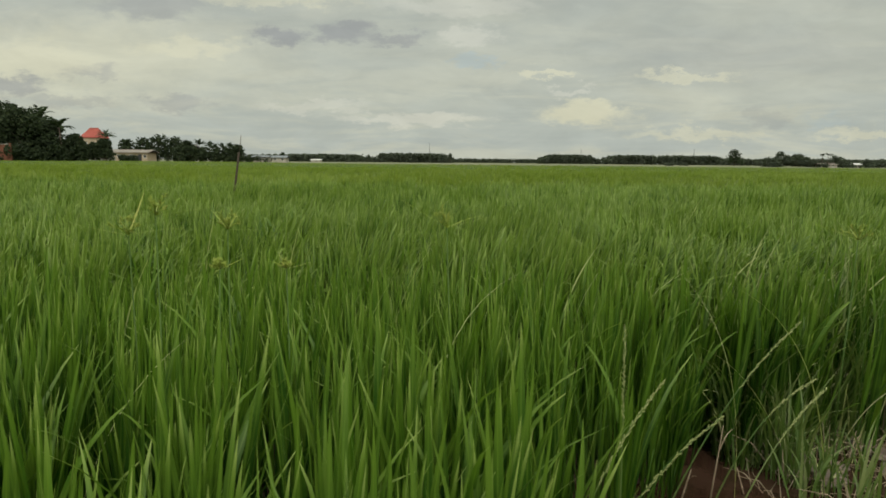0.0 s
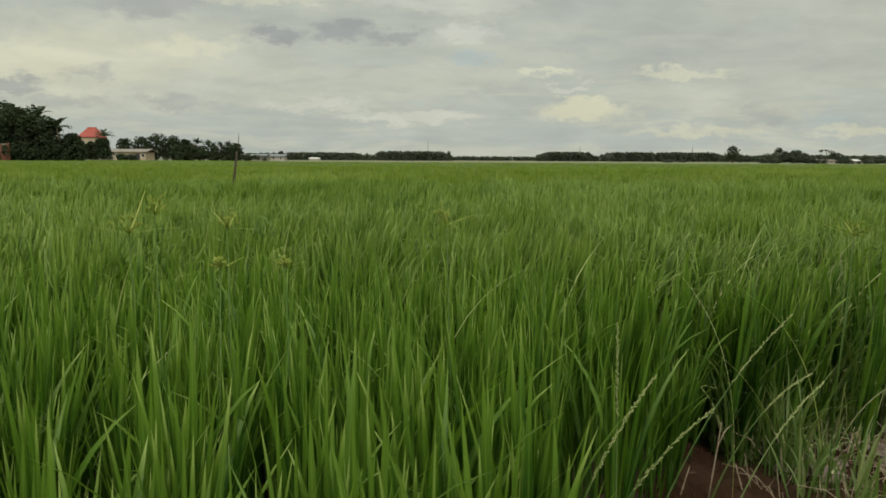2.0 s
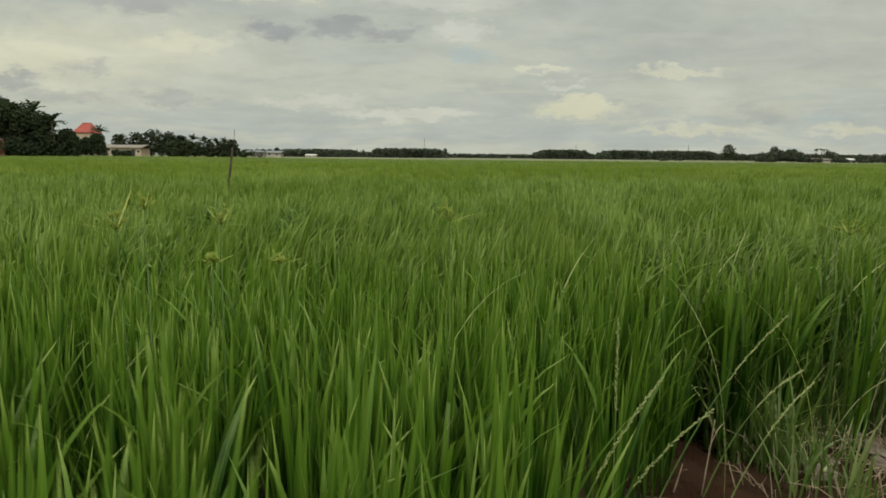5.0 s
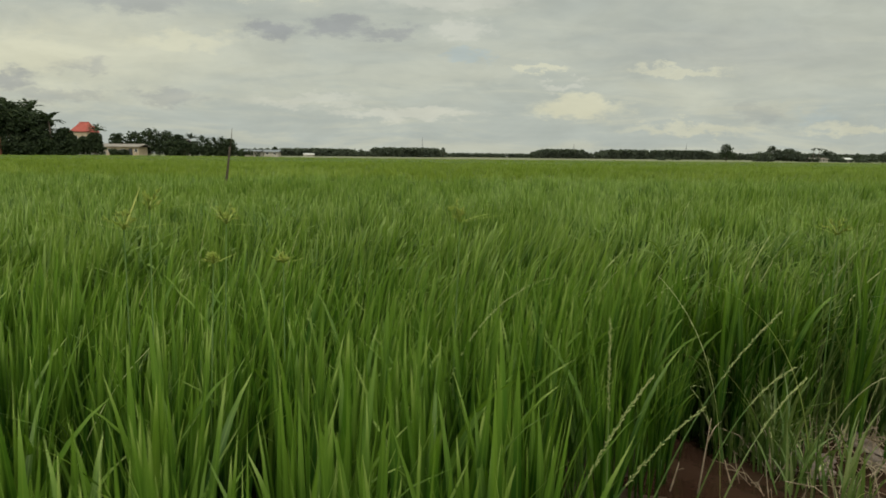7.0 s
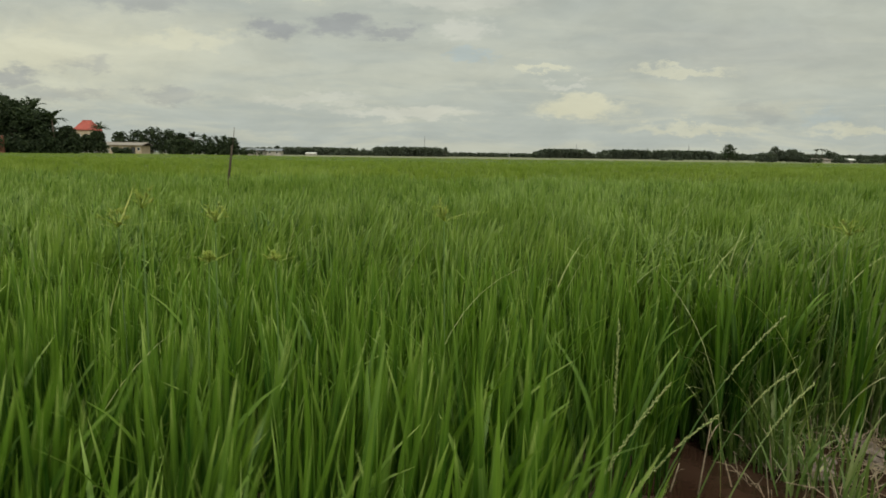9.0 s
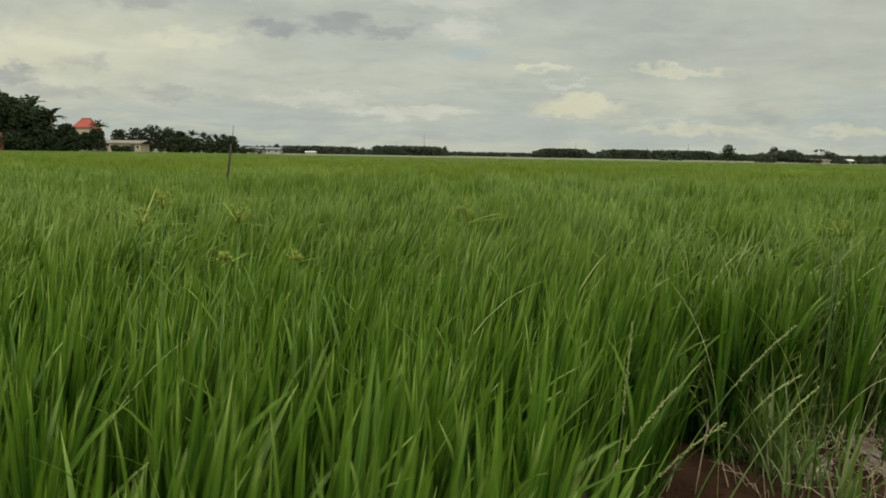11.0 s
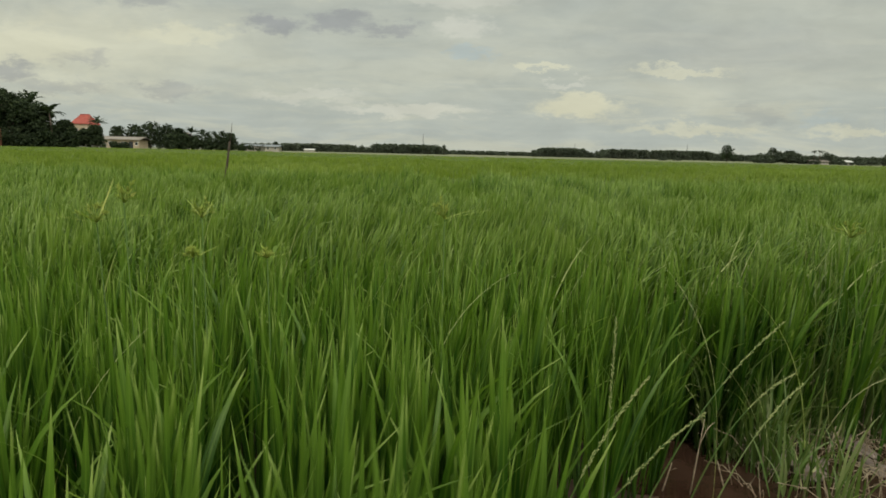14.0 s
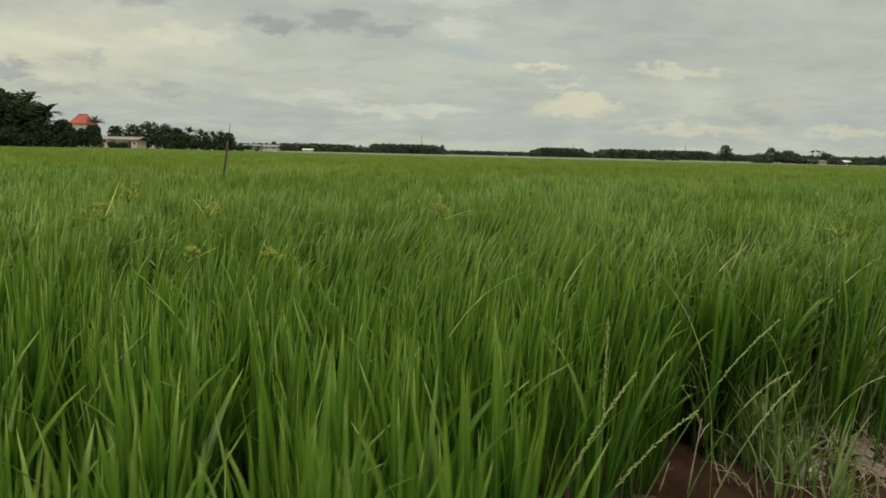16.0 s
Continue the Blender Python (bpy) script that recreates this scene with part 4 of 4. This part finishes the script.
def all_trees():
    big = "large dense dark green tree at the field edge"
    tree(-69.5, 103, 10.2, 4.6, 7800, 0.260, 1, big, 0.0)
    tree(-64.3, 101, 8.9, 4.2, 7800, 0.260, 2, big, 0.0)
    tree(-61.0, 102, 7.2, 3.0, 6800, 0.26, 3, big, 0.0)
    tree(-57.8, 104, 5.2, 2.2, 2600, 0.28, 4, "small dark green tree at the field edge", 0.0)
    tree(-66.5, 108, 8.6, 4.4, 3600, 0.30, 5, big, 0.0)
    tree(-75.9, 139, 5.3, 1.9, 2000, 0.28, 6, "dull green tree beside a concrete wall", 0.05)
    tree(-72.3, 141, 5.6, 2.3, 2600, 0.30, 7, "dark green tree in front of a red-roofed house", 0.1)
    tree(-75.4, 143, 5.0, 1.6, 1400, 0.30, 8, "dark green tree in front of a red-roofed house", 0.1)
    palm(-73.6, 144.5, 6.6, 68, "ragged dark palm in front of a red-roofed house", frond=2.3, count=20, width=0.35)
    palm(-58.6, 102, 6.6, 66, "dark palm with ragged fronds beside a large tree", frond=2.4, count=13)
    palm(-62.6, 104, 8.4, 67, "dark palm with ragged fronds beside a large tree", frond=2.4, count=13)
    for i, (x, y, h) in enumerate(((-69.0, 99.6, 3.0), (-65.6, 99.4, 3.2), (-62.4, 99.8, 3.0), (-59.6, 101.0, 2.8))):
        bush(x, y, h, 2.3, 1500, 0.24, 180 + i, "dense dark undergrowth below large trees")
    bush(-84.0, 178, 2.6, 3.6, 1500, 0.28, 9, "rounded dull green bush in front of a low house")
    for i, (x, h, s) in enumerate(((-97, 7.2, 3.6), (-92.5, 7.8, 3.9), (-87.3, 8.6, 4.2), (-83.0, 8.2, 3.8), (-78.6, 7.2, 3.2))):
        tree(x, 203 + 2 * (i % 2), h, s, 1500, 0.42, 40 + i, "dark green tree behind low farm houses", 0.05, group="trees behind the houses")
    for i, (x, h) in enumerate(((-78.5, 6.2), (-75.2, 6.4), (-72.5, 5.7), (-70.1, 5.4), (-67.9, 5.1), (-65.9, 5.4), (-63.6, 4.8))):
        palm(x, 203 + (i % 3), h, 60 + i, "dark green palm in a row along the field", count=15, frond=2.3)
    for i, (x, h, s) in enumerate(((-80, 5.0, 3.0), (-76, 5.4, 3.0), (-72.4, 5.2, 2.8), (-69.0, 5.0, 2.8), (-65.8, 4.8, 2.6), (-63.6, 5.4, 2.2), (-61.9, 6.0, 1.9))):
        tree(x, 201, h, s, 900, 0.4, 80 + i, "low dark green tree in a row of palms", 0.0, group="low trees along the field")
    bush(-84.5, 298, 3.2, 5.5, 700, 0.45, 12, "dark hedge in front of a far house")
    bush(-90.5, 299, 3.4, 5.0, 700, 0.45, 13, "dark hedge in front of a far house")
    tree(-74.3, 306, 4.9, 1.8, 500, 0.45, 14, "small far tree behind a pale house", 0.3)
    rub = "far band of dark green planted trees beyond the rice"
    forest(-150, -70, 600, 6.8, 40, 201, 190, rub)
    forest(-66, 7, 600, 8.6, 40, 202, 190, rub)
    forest(8, 150, 905, 5.2, 40, 203, 150, rub, 1.3)
    forest(103, 166, 700, 10.0, 40, 204, 190, rub)
    forest(176, 300, 700, 10.4, 50, 205, 330, rub)
    forest(296, 520, 720, 7.6, 50, 206, 300, rub)
    forest(-420, -140, 640, 7.0, 40, 207, 120, rub)
    tree(-67.0, 590, 6.8, 3.0, 300, 0.7, 15, "far rounded tree between two woods", 0.1, TREE_HAZED)
    tree(5.5, 590, 9.2, 2.6, 300, 0.7, 16, "tall far tree at the end of a wood", 0.3, TREE_HAZED)
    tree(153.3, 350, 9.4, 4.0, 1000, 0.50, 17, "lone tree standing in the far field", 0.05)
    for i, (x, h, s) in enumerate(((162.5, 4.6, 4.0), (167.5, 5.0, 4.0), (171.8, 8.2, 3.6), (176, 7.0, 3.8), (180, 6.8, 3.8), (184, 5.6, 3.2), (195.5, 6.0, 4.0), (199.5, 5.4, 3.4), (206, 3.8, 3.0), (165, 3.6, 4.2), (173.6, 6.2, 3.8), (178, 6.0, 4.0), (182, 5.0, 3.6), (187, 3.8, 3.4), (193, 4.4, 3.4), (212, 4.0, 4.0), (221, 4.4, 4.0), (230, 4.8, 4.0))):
        tree(x, 332 + 3 * (i % 3), h, s, 800, 0.5, 120 + i, "hazy dark green tree in a far farmstead", 0.05, TREE_HAZED, group="trees of the far farmstead")
    for i, (x, h) in enumerate(((187.0, 6.6), (189.8, 6.9))):
        palm(x, 328, h, 150 + i, "far palm with drooping fronds", TREE_HAZED, frond=1.7, count=15)
    for i, x in enumerate((185, 199, 207)):
        bush(x, 324, 2.4, 3.4, 500, 0.45, 160 + i, "low dark bush in front of a far house", TREE_HAZED)
    bush(131, 380, 2.2, 4.5, 400, 0.5, 170, "low dark bush in the far field", TREE_HAZED)
    bush(138, 385, 1.8, 4.5, 300, 0.5, 171, "low dark bush in the far field", TREE_HAZED)


all_trees()


# ---- houses, walls and masts ----
def house(x, y, w, d, eave, ridge, wall_mat, roof_mat, label, hip=False, over=0.5, openings=(), turn=0.0):
    ob = thing("house", (x, y, -0.05), label, "house", turn=turn)
    V, F = [], []
    box(V, F, -w / 2, 0, -0.3, w / 2, 0.2, eave)
    part("front_wall", mesh("front_wall", (V, F), wall_mat), None, ob)
    V, F = [], []
    box(V, F, -w / 2, d - 0.2, -0.3, w / 2, d, eave)
    part("back_wall", mesh("back_wall", (V, F), wall_mat), None, ob)
    for s in (-1, 1):
        V, F = [], []
        x0 = s * (w / 2 - 0.1)
        box(V, F, x0 - 0.1, 0.2, -0.3, x0 + 0.1, d - 0.2, eave)
        if not hip:
            k = len(V)
            V += [(x0 - 0.1, 0.2, eave), (x0 - 0.1, d - 0.2, eave), (x0 - 0.1, d / 2, ridge - 0.15), (x0 + 0.1, 0.2, eave), (x0 + 0.1, d - 0.2, eave), (x0 + 0.1, d / 2, ridge - 0.15)]
            F += [(k, k + 1, k + 2), (k + 5, k + 4, k + 3), (k, k + 3, k + 4, k + 1), (k, k + 2, k + 5, k + 3), (k + 1, k + 4, k + 5, k + 2)]
        part("side_wall", mesh("side_wall", (V, F), wall_mat), None, ob)
    V, F = [], []
    inset = w * 0.30 if hip else 0.0
    a, th = w / 2 + over, 0.12
    lower = [(-a, -over, eave), (a, -over, eave), (a, d + over, eave), (-a, d + over, eave), (-a + inset, d / 2, ridge), (a - inset, d / 2, ridge)]
    V += lower + [(p[0], p[1], p[2] + th) for p in lower]
    F += [(6, 7, 11, 10), (8, 9, 10, 11), (7, 8, 11), (9, 6, 10), (0, 4, 5, 1), (2, 5, 4, 3), (1, 5, 2), (3, 4, 0),
          (0, 1, 7, 6), (1, 2, 8, 7), (2, 3, 9, 8), (3, 0, 6, 9)]
    roof = part("roof", mesh("roof", (V, F), roof_mat), None, ob)
    V, F = [], []
    tube(V, F, [(-a + inset, d / 2, ridge + th), (a - inset, d / 2, ridge + th)], [0.12, 0.12], 6)
    part("ridge_cap", mesh("ridge_cap", (V, F), roof_mat), None, roof)
    for kind, cx, cz, ww, hh in openings:
        win = part(kind, bevelled(cx - ww / 2, -0.06, cz - hh / 2, cx + ww / 2, -0.003, cz + hh / 2, 0.02), WHITE if kind == "window" else BARK, ob)
        part("pane", bevelled(cx - ww / 2 + 0.1, -0.09, cz - hh / 2 + 0.1, cx + ww / 2 - 0.1, -0.063, cz + hh / 2 - 0.1, 0.01), WINDOW, win)
    return ob


def brick_wall():
    ob = thing("brick_wall", (-69.3, 98.0, -0.05), "low red brick wall beside dark trees", "wall")
    V, F = [], []
    box(V, F, -3, 0, -0.2, 5.4, 0.2, 3.2)
    part("masonry", mesh("masonry", (V, F), BRICK), None, ob)
    part("coping", bevelled(-3.05, -0.05, 3.203, 5.45, 0.25, 3.32, 0.03), CONCRETE, ob, "grey concrete coping")
    for x in (-2.9, 1.2, 5.3):
        part("pier", bevelled(x - 0.18, -0.10, -0.2, x + 0.18, -0.003, 3.4, 0.02), BRICK, ob)


def garden_wall():
    ob = thing("garden_wall", (-74.2, 146.0, -0.05), "grey concrete garden wall below trees", "wall")
    for i in range(3):
        part("panel", bevelled(i * 2.0 - 4.0, 0.0, -0.2, i * 2.0 - 2.12, 0.12, 1.75, 0.02), CONCRETE, ob)
        part("post", bevelled(i * 2.0 - 4.11, -0.04, -0.2, i * 2.0 - 4.01, 0.16, 1.85, 0.01), CONCRETE, ob)


def mast(x, y, h, label, r=0.5):
    ob = thing("mast", (x, y, 0.0), label, "mast", "far masts")
    for sx, sy in ((-1, -1), (1, -1), (1, 1), (-1, 1)):
        V, F = [], []
        tube(V, F, [(sx * r * 2, sy * r * 2, 0), (sx * r * 0.3, sy * r * 0.3, h)], [0.28, 0.22], 4)
        part("leg", mesh("leg", (V, F), STEEL), None, ob)
    n = 12
    for i in range(n):
        V, F = [], []
        z0, z1 = h * i / n, h * (i + 1) / n
        a, b = r * (2 - 1.7 * i / n), r * (2 - 1.7 * (i + 1) / n)
        for (p, q) in (((-1, -1), (1, -1)), ((1, -1), (1, 1)), ((1, 1), (-1, 1)), ((-1, 1), (-1, -1))):
            tube(V, F, [(p[0] * a, p[1] * a, z0), (q[0] * b, q[1] * b, z1)], [0.12, 0.12], 4)
        part("brace", mesh("brace", (V, F), STEEL), None, ob)


def far_land():
    V, F = [], []
    n, m = 40, 14
    for j in range(m + 1):
        for i in range(n + 1):
            yy = 92 * 1.2 ** j
            V.append(((i / n * 2.3 - 1.15) * yy, yy, 0.02 + 0.14 * min(1.0, (yy - 92) / 60) + 0.06 * noise.noise((i * 0.8, j * 1.7, 2.0))))
    for j in range(m):
        for i in range(n):
            a = j * (n + 1) + i
            F.append((a, a + 1, a + n + 2, a + n + 1))
    tagged(new("far_field", mesh("far_field", (V, F), FAR_LAND, True)), "pale yellowish fields beyond the green rice", "field", kind="structure")


def buildings():
    house(-80.0, 150, 3.6, 4.6, 5.9, 8.0, CREAM, RED_ROOF, "two-storey cream house with a bright red hipped roof among trees", True, 0.3,
          (("window", -0.95, 4.3, 1.0, 1.3), ("window", 0.95, 4.3, 1.0, 1.3), ("window", -0.95, 1.5, 1.0, 1.3), ("door", 0.9, 1.1, 1.0, 2.1)))
    house(-91.5, 190, 13.0, 6, 3.0, 3.75, CREAM, GREY_ROOF, "long low farm house with a pale zinc roof", False, 0.7,
          (("door", 4.3, 1.6, 1.2, 2.0), ("window", 2.0, 2.0, 1.3, 1.0), ("window", -1.5, 2.0, 1.3, 1.0), ("window", 5.8, 2.0, 0.9, 1.0)))
    house(-80.6, 205, 6.0, 5, 4.6, 5.6, PLASTER, GREY_ROOF, "small house with a pale roof among dark trees", False, 0.5, (("window", 0.0, 3.4, 1.2, 0.9),))
    house(-74.6, 300, 6.4, 5, 2.4, 3.2, PLASTER, BLUE_ROOF, "far pale house with a low grey roof", False, 0.6, (("window", 1.5, 1.7, 1.2, 1.0), ("window", -1.8, 1.7, 1.2, 1.0)))
    house(-84.0, 303, 7.0, 6, 2.6, 3.2, PLASTER, BLUE_ROOF, "far low shed with a bluish grey roof", False, 0.6, (("window", 0.0, 1.7, 1.2, 1.0),))
    house(203.5, 326, 3.2, 4, 1.7, 2.3, PLASTER, WHITE, "far house with a bright white roof", False, 0.6, (("window", 0.5, 1.1, 1.0, 0.8),))
    house(190.0, 327, 8.0, 5, 1.6, 2.2, PLASTER, GREY_ROOF, "far low farm shed with a tan roof", False, 0.6, (("window", -2.0, 1.1, 1.0, 0.7), ("window", 2.0, 1.1, 1.0, 0.7)))
    house(-113.0, 585, 9.0, 6, 1.6, 2.4, PLASTER, WHITE, "tiny far white-roofed hut before the woods", False, 0.4, (("window", 0.0, 1.0, 1.2, 0.7),))
    brick_wall()
    garden_wall()
    mast(-32.8, 1500, 44.0, "thin far lattice mast above the woods", 0.7)
    mast(310, 1500, 32.0, "thin far lattice mast above the woods", 0.4)
    mast(565, 1500, 34.0, "thin far lattice mast above the woods", 0.4)
    far_land()


buildings()


# ---- what moves ----
def motions():
    walk(cam, [(t, eye_pose(a, b, c, d)) for t, a, b, c, d in PATH])
    for ob, at, turn, strength, phase, way in MOVING:
        rows = []
        for t in TIMES:
            a, b = wind(at[0], at[1], t, phase)
            a, b = a * strength, b * strength
            if way == "lean":
                m = Matrix.Translation(at) @ Euler((radians(-b), radians(a), 0)).to_matrix().to_4x4() @ pose(0, 0, 0, 0, 0, turn)
            else:
                m = Matrix.Translation((at[0] + 0.011 * a, at[1] + 0.011 * b, at[2])) @ pose(0, 0, 0, 0, 0, turn)
            rows.append((t, m))
        walk(ob, rows)
    for ob, m, phase, pace, (x, y), soft in NODDING:
        foot = Matrix.Translation(m.translation)
        rows = []
        for t in TIMES:
            give = foot @ pose(0, 0, 0, 0, 20.0 * soft * blow(x, y, t - 0.15), 0) @ foot.inverted()
            rows.append((t, give @ m @ pose(0, 0, 0, 1.6 * math.sin(2 * math.pi * t * pace / 1.3 + phase), 1.6 * math.sin(2 * math.pi * t * pace / 1.7 + 2 * phase), 0)))
        walk(ob, rows)


motions()
